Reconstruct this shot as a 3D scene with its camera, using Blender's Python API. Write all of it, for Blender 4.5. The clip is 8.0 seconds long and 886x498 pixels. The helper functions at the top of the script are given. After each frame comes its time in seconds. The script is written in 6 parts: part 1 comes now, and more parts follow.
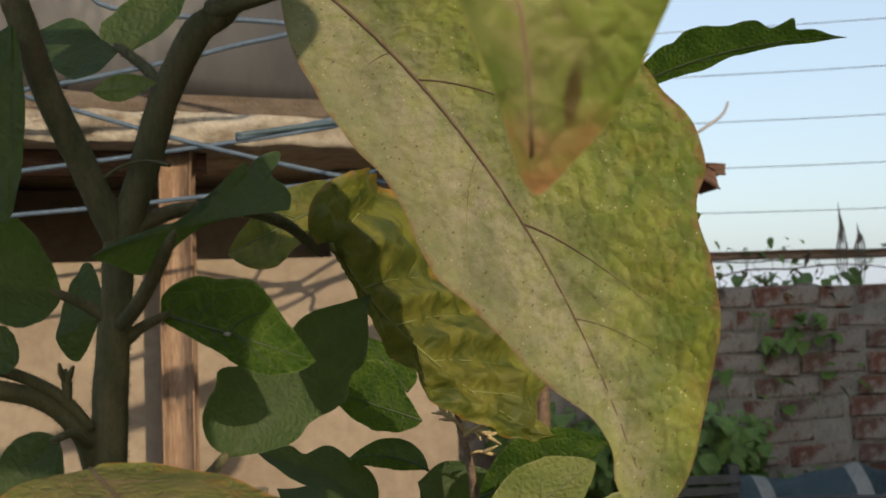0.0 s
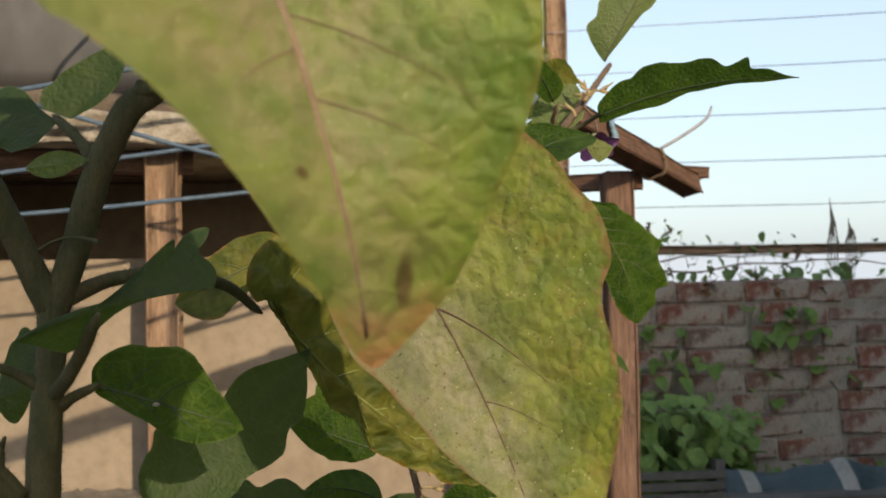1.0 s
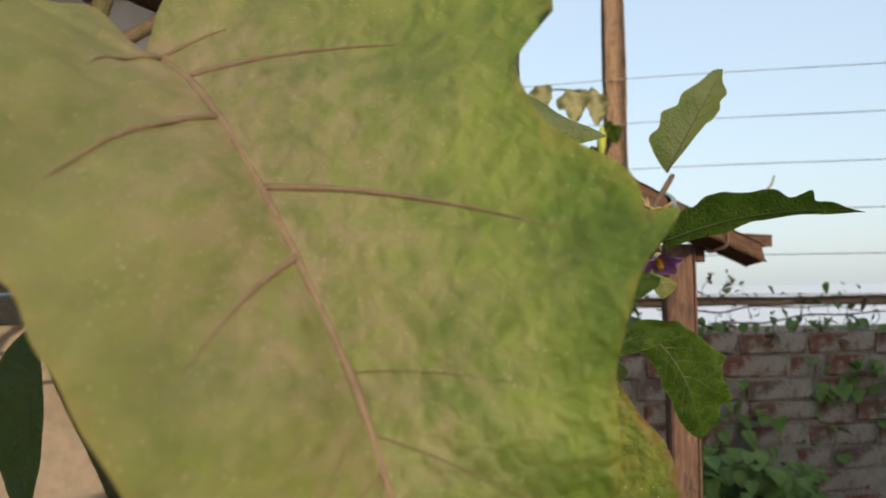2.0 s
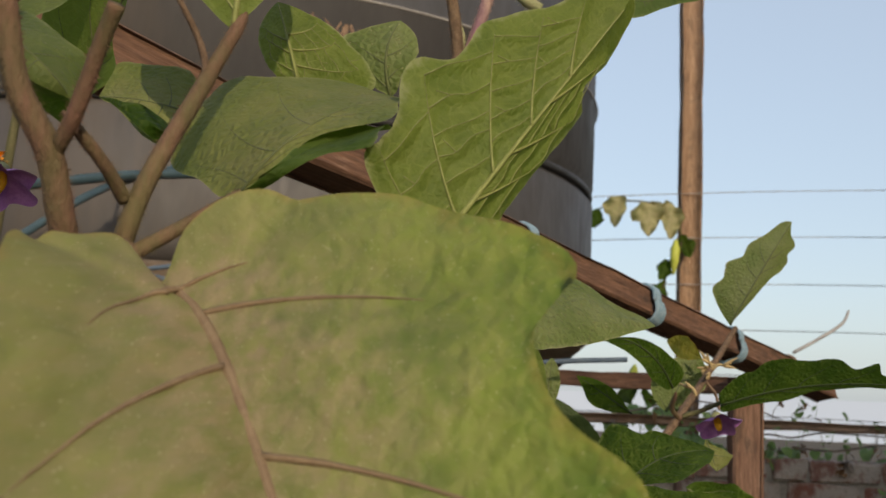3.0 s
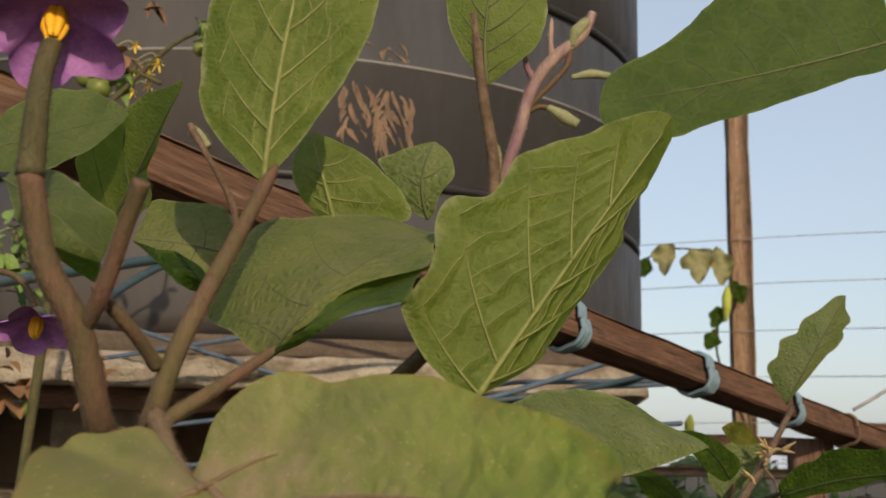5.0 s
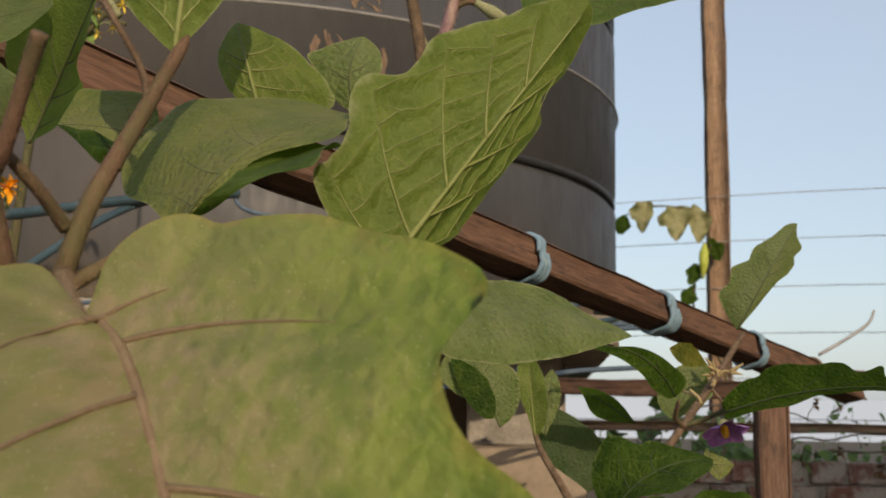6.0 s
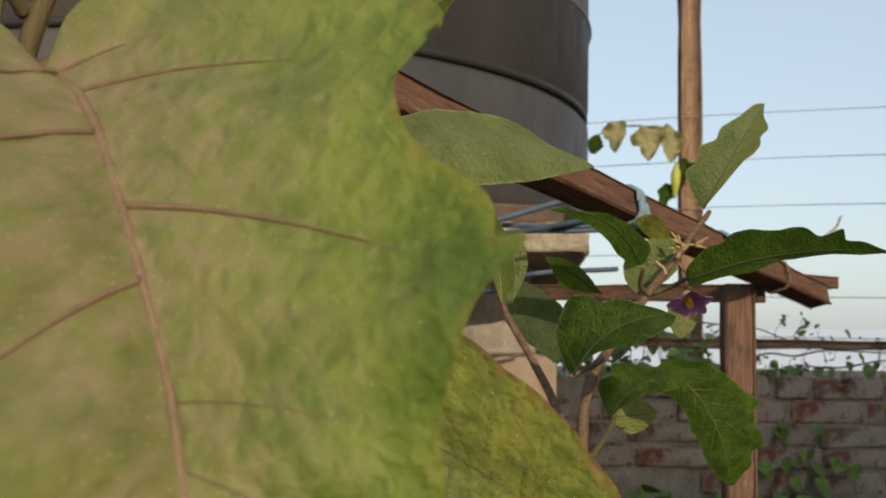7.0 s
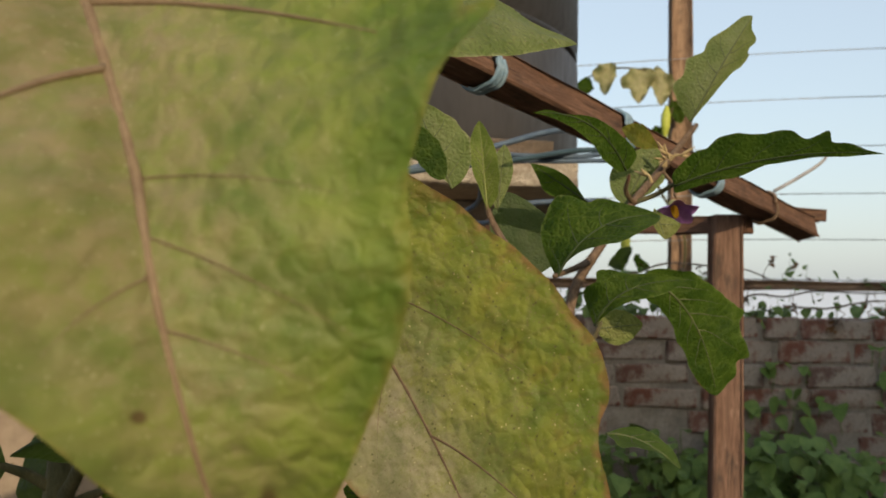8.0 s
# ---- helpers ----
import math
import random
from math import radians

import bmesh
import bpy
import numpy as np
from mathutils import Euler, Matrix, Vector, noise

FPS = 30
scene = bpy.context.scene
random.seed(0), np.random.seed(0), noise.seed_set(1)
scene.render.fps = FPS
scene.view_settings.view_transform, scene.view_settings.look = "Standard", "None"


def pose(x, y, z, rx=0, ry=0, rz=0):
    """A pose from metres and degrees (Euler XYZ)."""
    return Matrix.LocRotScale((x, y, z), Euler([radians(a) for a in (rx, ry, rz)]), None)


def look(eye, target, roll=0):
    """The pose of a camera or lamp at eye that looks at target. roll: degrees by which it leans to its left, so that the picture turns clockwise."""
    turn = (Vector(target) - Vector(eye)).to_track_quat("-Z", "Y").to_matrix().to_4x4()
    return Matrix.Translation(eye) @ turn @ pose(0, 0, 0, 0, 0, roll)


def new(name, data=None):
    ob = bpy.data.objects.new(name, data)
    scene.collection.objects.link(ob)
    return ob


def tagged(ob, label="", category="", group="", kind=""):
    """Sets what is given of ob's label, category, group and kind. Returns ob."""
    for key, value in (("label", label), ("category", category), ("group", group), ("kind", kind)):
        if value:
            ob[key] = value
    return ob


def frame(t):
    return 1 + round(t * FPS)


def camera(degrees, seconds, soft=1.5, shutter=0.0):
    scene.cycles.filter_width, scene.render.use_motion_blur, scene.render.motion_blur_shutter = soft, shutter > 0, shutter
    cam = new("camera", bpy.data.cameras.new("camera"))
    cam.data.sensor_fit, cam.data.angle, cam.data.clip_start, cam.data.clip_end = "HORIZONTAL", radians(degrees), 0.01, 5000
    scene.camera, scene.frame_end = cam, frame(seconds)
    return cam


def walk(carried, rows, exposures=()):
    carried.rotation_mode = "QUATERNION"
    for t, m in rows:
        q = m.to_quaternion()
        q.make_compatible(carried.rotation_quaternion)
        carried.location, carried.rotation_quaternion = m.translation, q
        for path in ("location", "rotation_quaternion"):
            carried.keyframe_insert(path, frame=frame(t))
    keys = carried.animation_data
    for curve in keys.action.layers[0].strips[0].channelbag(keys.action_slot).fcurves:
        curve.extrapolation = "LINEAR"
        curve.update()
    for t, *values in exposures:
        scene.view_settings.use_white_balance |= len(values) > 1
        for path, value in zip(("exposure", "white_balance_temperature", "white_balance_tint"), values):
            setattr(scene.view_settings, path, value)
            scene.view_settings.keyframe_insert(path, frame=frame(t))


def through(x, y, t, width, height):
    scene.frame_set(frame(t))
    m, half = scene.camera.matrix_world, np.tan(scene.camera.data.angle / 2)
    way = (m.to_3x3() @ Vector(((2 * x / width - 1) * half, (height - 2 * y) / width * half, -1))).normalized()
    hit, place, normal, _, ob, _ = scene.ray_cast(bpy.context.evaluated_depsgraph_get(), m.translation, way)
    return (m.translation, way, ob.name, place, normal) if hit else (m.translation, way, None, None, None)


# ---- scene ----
from mathutils.bvhtree import BVHTree
from mathutils.kdtree import KDTree

cam = camera(42.0, 8.0, soft=1.6)
cam.data.dof.use_dof = True
cam.data.dof.focus_distance = 0.52
cam.data.dof.aperture_fstop = 32.0
ROWS = [
    (0.0, 0.0000, 0.0000, 1.2500, -6.391, 2.471, 1.451),
    (0.5, 0.0101, -0.0110, 1.2426, -6.800, 1.369, 1.226),
    (1.0, 0.0275, -0.0168, 1.2831, -6.386, 1.570, 1.014),
    (1.2, 0.0332, -0.0107, 1.2967, -5.377, 2.525, 1.141),
    (2.3, 0.0214, -0.0319, 1.3607, -2.195, 3.608, -0.222),
    (2.5, 0.0277, -0.0264, 1.3636, -0.953, 6.355, -1.246),
    (3.0, 0.0365, -0.0207, 1.3890, -0.204, 7.743, -2.418),
    (3.5, 0.0402, -0.0133, 1.3947, 0.734, 8.792, -1.928),
    (4.0, 0.0345, -0.0058, 1.3994, 1.615, 9.525, -1.340),
    (4.5, 0.0306, -0.0084, 1.4163, 2.141, 9.714, -1.628),
    (4.7, 0.0324, -0.0120, 1.4232, 2.357, 9.979, -1.369),
    (5.8, 0.0600, -0.0176, 1.4060, 2.189, 9.575, -0.207),
    (6.0, 0.0633, -0.0155, 1.3921, 1.726, 8.268, -0.797),
    (6.5, 0.0672, -0.0146, 1.3686, 0.890, 6.157, -0.531),
    (7.0, 0.0678, -0.0141, 1.3496, 0.414, 4.818, -0.799),
    (7.5, 0.0689, -0.0144, 1.3304, 0.238, 3.491, -0.786),
    (8.0, 0.0719, -0.0092, 1.3193, -0.042, 2.403, -0.656)
]
walk(cam, [(t, pose(x, y, z, 90 + pitch, roll, yaw)) for t, x, y, z, yaw, pitch, roll in ROWS],
     [(0.0, 0.25, 6550, 6), (1.0, 0.46, 6600, 6), (2.5, 0.12, 6650, 8), (3.5, 0.02, 6800, 9), (4.5, 0.00, 6900, 10), (6.5, 0.06, 6800, 8), (8.0, 0.16, 6950, 7)])

# ---- world and sun ----
SUN_FROM = Vector((0.34, -0.93, 0.42)).normalized()
world = bpy.data.worlds.new("sky")
scene.world = world
world.use_nodes = True
wn, wl = world.node_tree.nodes, world.node_tree.links
sky = wn.new("ShaderNodeTexSky")
sky.sky_type = "NISHITA"
sky.sun_disc = False
sky.sun_elevation = math.asin(SUN_FROM.z)
sky.sun_rotation = math.atan2(SUN_FROM.x, SUN_FROM.y)
sky.air_density, sky.dust_density, sky.ozone_density = 1.0, 2.0, 1.5
wn["Background"].inputs["Strength"].default_value = 0.15
haze = wn.new("ShaderNodeMix")
haze.data_type = "RGBA"
haze.inputs["Factor"].default_value = 0.46
haze.inputs[7].default_value = (4.75, 5.30, 6.20, 1)
wl.new(sky.outputs["Color"], haze.inputs[6])
wl.new(haze.outputs[2], wn["Background"].inputs["Color"])
sun = new("sun", bpy.data.lights.new("sun", "SUN"))
sun.data.energy, sun.data.angle, sun.data.color = 3.75, radians(0.6), (1.0, 0.80, 0.575)
sun.matrix_world = look(SUN_FROM * 20, (0, 0, 0))


# ---- helpers for meshes ----
def part(name, bm, material, parent=None, label=""):
    me = bpy.data.meshes.new(name)
    bm.to_mesh(me)
    bm.free()
    for p in me.polygons:
        p.use_smooth = True
    ob = new(name, me)
    mats = material if isinstance(material, (list, tuple)) else [material]
    for m in mats:
        me.materials.append(m)
    if parent is not None:
        ob.parent = parent
        if parent.type == "EMPTY":
            ob.matrix_parent_inverse = Matrix.Translation(parent.location).inverted()
    if label:
        ob["label"] = label
    return ob


def thing(name, label, category, group="", at=(0, 0, 0)):
    ob = new(name)
    ob.location = at
    ob.empty_display_size = 0.02
    return tagged(ob, label, category, group)


def flat(ob):
    for p in ob.data.polygons:
        p.use_smooth = False
    return ob


def smooth_path(pts, n):
    """n points along a Catmull-Rom curve through pts."""
    p = [Vector(q) for q in pts]
    p = [p[0] * 2 - p[1]] + p + [p[-1] * 2 - p[-2]]
    out = []
    for i in range(n):
        t = i / (n - 1) * (len(p) - 3)
        k = min(int(t), len(p) - 4)
        a, b, c, d = p[k:k + 4]
        t -= k
        out.append(0.5 * (2 * b + (c - a) * t + (2 * a - 5 * b + 4 * c - d) * t * t + (3 * b - a - 3 * c + d) * t ** 3))
    return out


def tube(bm, pts, radii, sides=8, n=None, rough=0.0, seed=0):
    """A tapered round tube through pts; radii: two or more along it."""
    path = smooth_path(pts, n or max(6, 5 * len(pts)))
    m = len(path)
    up = Vector((0.13, 0.31, 0.94))
    rings = []
    for i, p in enumerate(path):
        d = (path[min(i + 1, m - 1)] - path[max(i - 1, 0)]).normalized()
        a = d.cross(up)
        if a.length < 0.05:
            a = d.cross(Vector((1, 0, 0)))
        a.normalize()
        b = d.cross(a)
        q = i / (m - 1) * (len(radii) - 1)
        k = min(int(q), len(radii) - 2)
        r = radii[k] + (radii[k + 1] - radii[k]) * (q - k)
        ring = []
        for j in range(sides):
            w = 2 * math.pi * j / sides
            v = a * math.cos(w) + b * math.sin(w)
            rr = r * (1 + rough * noise.noise((p + v * r) * 160 + Vector((seed, 0, 0))))
            ring.append(bm.verts.new(p + v * rr))
        rings.append(ring)
    for i in range(m - 1):
        for j in range(sides):
            bm.faces.new((rings[i][j], rings[i][(j + 1) % sides], rings[i + 1][(j + 1) % sides], rings[i + 1][j]))
    bm.faces.new(rings[0][::-1])
    bm.faces.new(rings[-1])
    return bm


def box(bm, a, b, bevel=0.0, wob=0.0, m=None):
    """A box between two corners, with worn bevelled edges."""
    g = bmesh.ops.create_cube(bm, size=1)["verts"]
    for v in g:
        v.co = Vector([(a[k] + b[k]) / 2 + v.co[k] * (b[k] - a[k]) for k in range(3)])
        if wob:
            v.co += Vector([random.uniform(-wob, wob) for _ in range(3)])
        if m is not None:
            v.co = m @ v.co
    if bevel:
        es = list({e for v in g for e in v.link_edges})
        bmesh.ops.bevel(bm, geom=es, offset=bevel, segments=1, affect="EDGES")
    return bm


def plank(bm, a, b, w, h, bevel=0.003, roll=0.0, cuts=10, wob=0.0015, seed=0):
    """A sawn timber from a to b, w wide and h high, with uneven faces."""
    a, b = Vector(a), Vector(b)
    d = (b - a).normalized()
    side = d.cross(Vector((0, 0, 1)))
    if side.length < 0.05:
        side = Vector((1, 0, 0))
    side.normalize()
    up = side.cross(d)
    q = Matrix.Rotation(roll, 3, d)
    side, up = q @ side, q @ up
    prof = []
    for sx, sy in ((-1, -1), (1, -1), (1, 1), (-1, 1)):
        x, y = sx * w / 2, sy * h / 2
        first = (x - sx * bevel, y) if sx * sy > 0 else (x, y - sy * bevel)
        second = (x, y - sy * bevel) if sx * sy > 0 else (x - sx * bevel, y)
        prof += [first, second]
    rings = []
    grain = bm.loops.layers.uv.verify()
    girth = [0.0]
    for p, q in zip(prof, prof[1:] + prof[:1]):
        girth.append(girth[-1] + math.hypot(q[0] - p[0], q[1] - p[1]))
    for i in range(cuts + 1):
        c = a + (b - a) * i / cuts
        rings.append([bm.verts.new(c + side * (x + wob * noise.noise(Vector((x * 90, i * 0.7, seed)))) + up * (y + wob * noise.noise(Vector((i * 0.7, y * 90, seed + 5))))) for x, y in prof])
    step = (b - a).length / cuts
    for i, (r0, r1) in enumerate(zip(rings, rings[1:])):
        for j in range(8):
            fc = bm.faces.new((r0[j], r0[(j + 1) % 8], r1[(j + 1) % 8], r1[j]))
            for lp, (g, t) in zip(fc.loops, ((j, i), (j + 1, i), (j + 1, i + 1), (j, i + 1))):
                lp[grain].uv = (girth[g] + seed, t * step)
    bm.faces.new(rings[0][::-1])
    bm.faces.new(rings[-1])
    return bm


# ---- materials ----
class Nodes:
    """A short way to write node materials."""

    def __init__(self, name):
        self.mat = bpy.data.materials.new(name)
        self.mat.use_nodes = True
        self.n, self.l = self.mat.node_tree.nodes, self.mat.node_tree.links
        self.bsdf = self.n["Principled BSDF"]
        self.out = self.n["Material Output"]

    def put(self, sock, value):
        if isinstance(value, bpy.types.NodeSocket):
            self.l.new(value, sock)
        elif isinstance(value, (tuple, list)) and sock.type == "RGBA" and len(value) == 3:
            sock.default_value = (*value, 1)
        else:
            sock.default_value = value

    def node(self, kind, out=0, **given):
        nd = self.n.new(kind)
        for k, v in given.items():
            if k.startswith("i_"):
                self.put(nd.inputs[k[2:].replace("_", " ")], v)
        return nd, nd.outputs[out]

    def coord(self, which):
        return self.n.new("ShaderNodeTexCoord").outputs[which]

    def uv(self, name):
        nd = self.n.new("ShaderNodeUVMap")
        nd.uv_map = name
        return nd.outputs[0]

    def scaled(self, vec, s):
        nd = self.n.new("ShaderNodeMapping")
        nd.inputs["Scale"].default_value = s
        self.l.new(vec, nd.inputs["Vector"])
        return nd.outputs[0]

    def noise(self, vec, scale, detail=4.0, rough=0.55, distort=0.0):
        nd = self.n.new("ShaderNodeTexNoise")
        self.put(nd.inputs["Vector"], vec)
        nd.inputs["Scale"].default_value, nd.inputs["Detail"].default_value = scale, detail
        nd.inputs["Roughness"].default_value, nd.inputs["Distortion"].default_value = rough, distort
        return nd.outputs["Fac"]

    def voronoi(self, vec, scale, feature="F1", out="Distance", rnd=1.0):
        nd = self.n.new("ShaderNodeTexVoronoi")
        nd.feature = feature
        self.put(nd.inputs["Vector"], vec)
        nd.inputs["Scale"].default_value, nd.inputs["Randomness"].default_value = scale, rnd
        return nd.outputs[out]

    def math(self, op, a, b=0.0, clamp=False):
        nd = self.n.new("ShaderNodeMath")
        nd.operation, nd.use_clamp = op, clamp
        self.put(nd.inputs[0], a), self.put(nd.inputs[1], b)
        return nd.outputs[0]

    def ramp(self, fac, lo, hi, a=0.0, b=1.0):
        nd = self.n.new("ShaderNodeMapRange")
        nd.interpolation_type = "SMOOTHSTEP"
        self.put(nd.inputs["Value"], fac)
        for k, v in (("From Min", lo), ("From Max", hi), ("To Min", a), ("To Max", b)):
            nd.inputs[k].default_value = v
        return nd.outputs[0]

    def mix(self, fac, a, b, blend="MIX"):
        nd = self.n.new("ShaderNodeMix")
        nd.data_type, nd.blend_type = "RGBA", blend
        self.put(nd.inputs["Factor"], fac)
        self.put(nd.inputs[6], a), self.put(nd.inputs[7], b)
        return nd.outputs[2]

    def sep(self, vec):
        nd = self.n.new("ShaderNodeSeparateXYZ")
        self.l.new(vec, nd.inputs[0])
        return nd.outputs

    def random(self):
        return self.n.new("ShaderNodeObjectInfo").outputs["Random"]

    def bump(self, height, strength, distance, chain=None):
        nd = self.n.new("ShaderNodeBump")
        nd.inputs["Strength"].default_value, nd.inputs["Distance"].default_value = strength, distance
        self.l.new(height, nd.inputs["Height"])
        if chain is not None:
            self.l.new(chain, nd.inputs["Normal"])
        return nd.outputs[0]

    def done(self, color, rough=0.7, normal=None, metal=0.0, spec=0.4):
        self.put(self.bsdf.inputs["Base Color"], color)
        self.put(self.bsdf.inputs["Roughness"], rough)
        self.put(self.bsdf.inputs["Metallic"], metal)
        self.put(self.bsdf.inputs["Specular IOR Level"], spec)
        if normal is not None:
            self.l.new(normal, self.bsdf.inputs["Normal"])
        return self.mat


def leaf_material(name, deep, bright, dust, dusty=0.5, through=0.35, glow=(0.30, 0.42, 0.05), rim=0.3, rimcol=(0.35, 0.14, 0.03), relief=0.5, net=(0.30, 0.36, 0.10), netamount=0.25, speck=0.0, cell=95.0, rough=0.62, spots=(), burn=0.0, spec=0.25, lean=None, quilt=0.5, softness=0.8, grain=1.0, rust=0.0, dome=0.0, green=0.35, fleck=0.0, blotch=0.45):
    """A hairy leaf: blotches, dust along the midrib, fine net of veins, quilted relief, a rim tone for wear and for
    painted light on fuzz, and light that shines through.
    """
    k = Nodes(name)
    uv, st = k.uv("flat"), k.uv("leaf")
    s, u, _ = k.sep(st)
    big = k.noise(uv, 45.0, 3.0, 0.6)
    mid = k.noise(uv, 170.0, 4.0, 0.6)
    fine = k.noise(uv, 1500.0, 3.0, 0.7)
    cells = k.sep(k.voronoi(uv, cell * 2.3, "F1", "Color"))[0]
    color = k.mix(k.ramp(k.math("ADD", big, k.math("MULTIPLY", k.math("SUBTRACT", cells, 0.5), 0.12)), 0.35, 0.65), deep, bright)
    warp = k.n.new("ShaderNodeVectorMath")
    warp.operation = "ADD"
    wob = k.n.new("ShaderNodeTexNoise")
    wob.inputs["Scale"].default_value = 120.0
    k.l.new(uv, wob.inputs["Vector"])
    small = k.n.new("ShaderNodeVectorMath")
    small.operation = "SCALE"
    small.inputs["Scale"].default_value = 0.0030
    k.l.new(wob.outputs["Color"], small.inputs[0])
    k.l.new(uv, warp.inputs[0]), k.l.new(small.outputs[0], warp.inputs[1])
    edge = k.voronoi(warp.outputs[0], cell, "DISTANCE_TO_EDGE")
    edge2 = k.voronoi(warp.outputs[0], cell * 3.1, "DISTANCE_TO_EDGE")
    lines = k.ramp(edge, 0.0, 0.06, 1.0, 0.0)
    lines2 = k.ramp(edge2, 0.0, 0.09, 0.5, 0.0)
    color = k.mix(k.math("MULTIPLY", k.math("MAXIMUM", lines, lines2), netamount), color, net)
    if rust:
        old = k.math("MULTIPLY", k.ramp(k.noise(uv, 75.0, 5.0, 0.7), 0.50, 0.66), k.ramp(u, 0.1, 0.9, 0.25, 1.0))
        color = k.mix(k.math("MULTIPLY", old, rust), color, (0.17, 0.095, 0.02))
    near = k.ramp(u, 0.0, 0.95, 1.0, 0.25)
    d = k.math("MULTIPLY", near, k.math("ADD", k.ramp(mid, 0.32, 0.68, 0.1, 0.75), k.ramp(fine, 0.35, 0.7, 0.0, 0.55 * grain)), clamp=True)
    d = k.math("MULTIPLY", d, k.ramp(big, 0.30, 0.62, blotch, 1.25 if blotch < 0.6 else 1.05))
    if lean:
        d = k.math("MULTIPLY", k.math("ADD", d, k.ramp(k.sep(uv)[0], lean[0], lean[1], 0.35, 0.0)), k.ramp(k.sep(uv)[0], lean[0], lean[1], 1.2, green))
    color = k.mix(k.math("MULTIPLY", d, dusty, clamp=True), color, dust)
    color = k.mix(k.math("MULTIPLY", lines, netamount * 0.55), color, net)
    # Dark specks, plus one pale gold tone painted as glints.
    if speck:
        for scale, size, share, tone in ((520.0, 0.22, 0.80, (0.05, 0.035, 0.018)), (610.0, 0.16, 0.84, (0.46, 0.40, 0.24)), (900.0, 0.26, 0.70, (0.12, 0.09, 0.05))):
            dot = k.ramp(k.voronoi(uv, scale), size * 0.7, size * 1.2, 1.0, 0.0)
            pick = k.ramp(k.sep(k.voronoi(uv, scale, "F1", "Color"))[1], share, share + 0.02)
            color = k.mix(k.math("MULTIPLY", k.math("MULTIPLY", dot, pick), speck), color, tone)
    # Tiny pale dots put the sparkle of lit hairs into the colour.
    if fleck:
        for scale, size, share in ((640.0, 0.13, 0.72), (1150.0, 0.15, 0.80)):
            dot = k.ramp(k.voronoi(uv, scale), size * 0.6, size * 1.3, 1.0, 0.0)
            pick = k.ramp(k.sep(k.voronoi(uv, scale, "F1", "Color"))[2], share, share + 0.02)
            color = k.mix(k.math("MULTIPLY", k.math("MULTIPLY", dot, pick), fleck), color, (0.62, 0.58, 0.40))
    # Rim tone: brown wear, and in LEAF_BACK the rim light on pale fuzz.
    border = k.math("MULTIPLY", k.ramp(k.math("ADD", u, k.math("MULTIPLY", k.math("SUBTRACT", mid, 0.5), 0.25)), 0.93, 1.03), rim, clamp=True)
    color = k.mix(border, color, rimcol)
    fx, fy, _ = k.sep(uv)
    for x, y, rx, ry in spots:
        dx = k.math("DIVIDE", k.math("SUBTRACT", fx, x), rx)
        dy = k.math("DIVIDE", k.math("SUBTRACT", fy, y), ry)
        r = k.math("SQRT", k.math("ADD", k.math("MULTIPLY", dx, dx), k.math("MULTIPLY", dy, dy)))
        r = k.math("ADD", r, k.math("MULTIPLY", k.math("SUBTRACT", mid, 0.5), 1.2))
        color = k.mix(k.ramp(r, 0.5, 1.3, 0.85, 0.0), color, (0.07, 0.035, 0.02))
    if burn:
        color = k.mix(k.math("MULTIPLY", k.ramp(k.math("ADD", s, k.math("MULTIPLY", mid, 0.12)), 0.97, 1.06), burn), color, (0.24, 0.10, 0.05))
    soft = k.noise(uv, cell * 2.2, 3.0, 0.5)
    height = k.math("ADD", k.math("MULTIPLY", soft, softness), k.math("ADD", k.math("MULTIPLY", k.ramp(edge, 0.0, 0.35), quilt * 0.5), k.math("MULTIPLY", k.ramp(edge2, 0.0, 0.5), quilt)))
    if dome:
        far = k.ramp(k.voronoi(warp.outputs[0], cell * 2.0, "DISTANCE_TO_EDGE"), 0.0, 0.42)
        near2 = k.ramp(k.voronoi(warp.outputs[0], cell * 4.3, "DISTANCE_TO_EDGE"), 0.0, 0.45)
        pillow = k.math("MULTIPLY", k.math("ADD", k.math("MULTIPLY", far, 0.65), k.math("MULTIPLY", near2, 0.25)), dome)
        height = k.math("ADD", height, k.math("MULTIPLY", pillow, k.ramp(fx, lean[0], lean[1], 0.35, 1.25)))
    n1 = k.bump(height, relief, 0.0020)
    n2 = k.bump(fine, 0.25 * grain, 0.0004, n1)
    k.done(color, rough, n2, spec=spec)
    tr = k.n.new("ShaderNodeBsdfTranslucent")
    tint = k.mix(0.65, color, glow)
    k.l.new(tint, tr.inputs["Color"]), k.l.new(n1, tr.inputs["Normal"])
    ms = k.n.new("ShaderNodeMixShader")
    ms.inputs[0].default_value = through
    k.l.new(k.bsdf.outputs[0], ms.inputs[1]), k.l.new(tr.outputs[0], ms.inputs[2])
    k.l.new(ms.outputs[0], k.out.inputs["Surface"])
    return k.mat


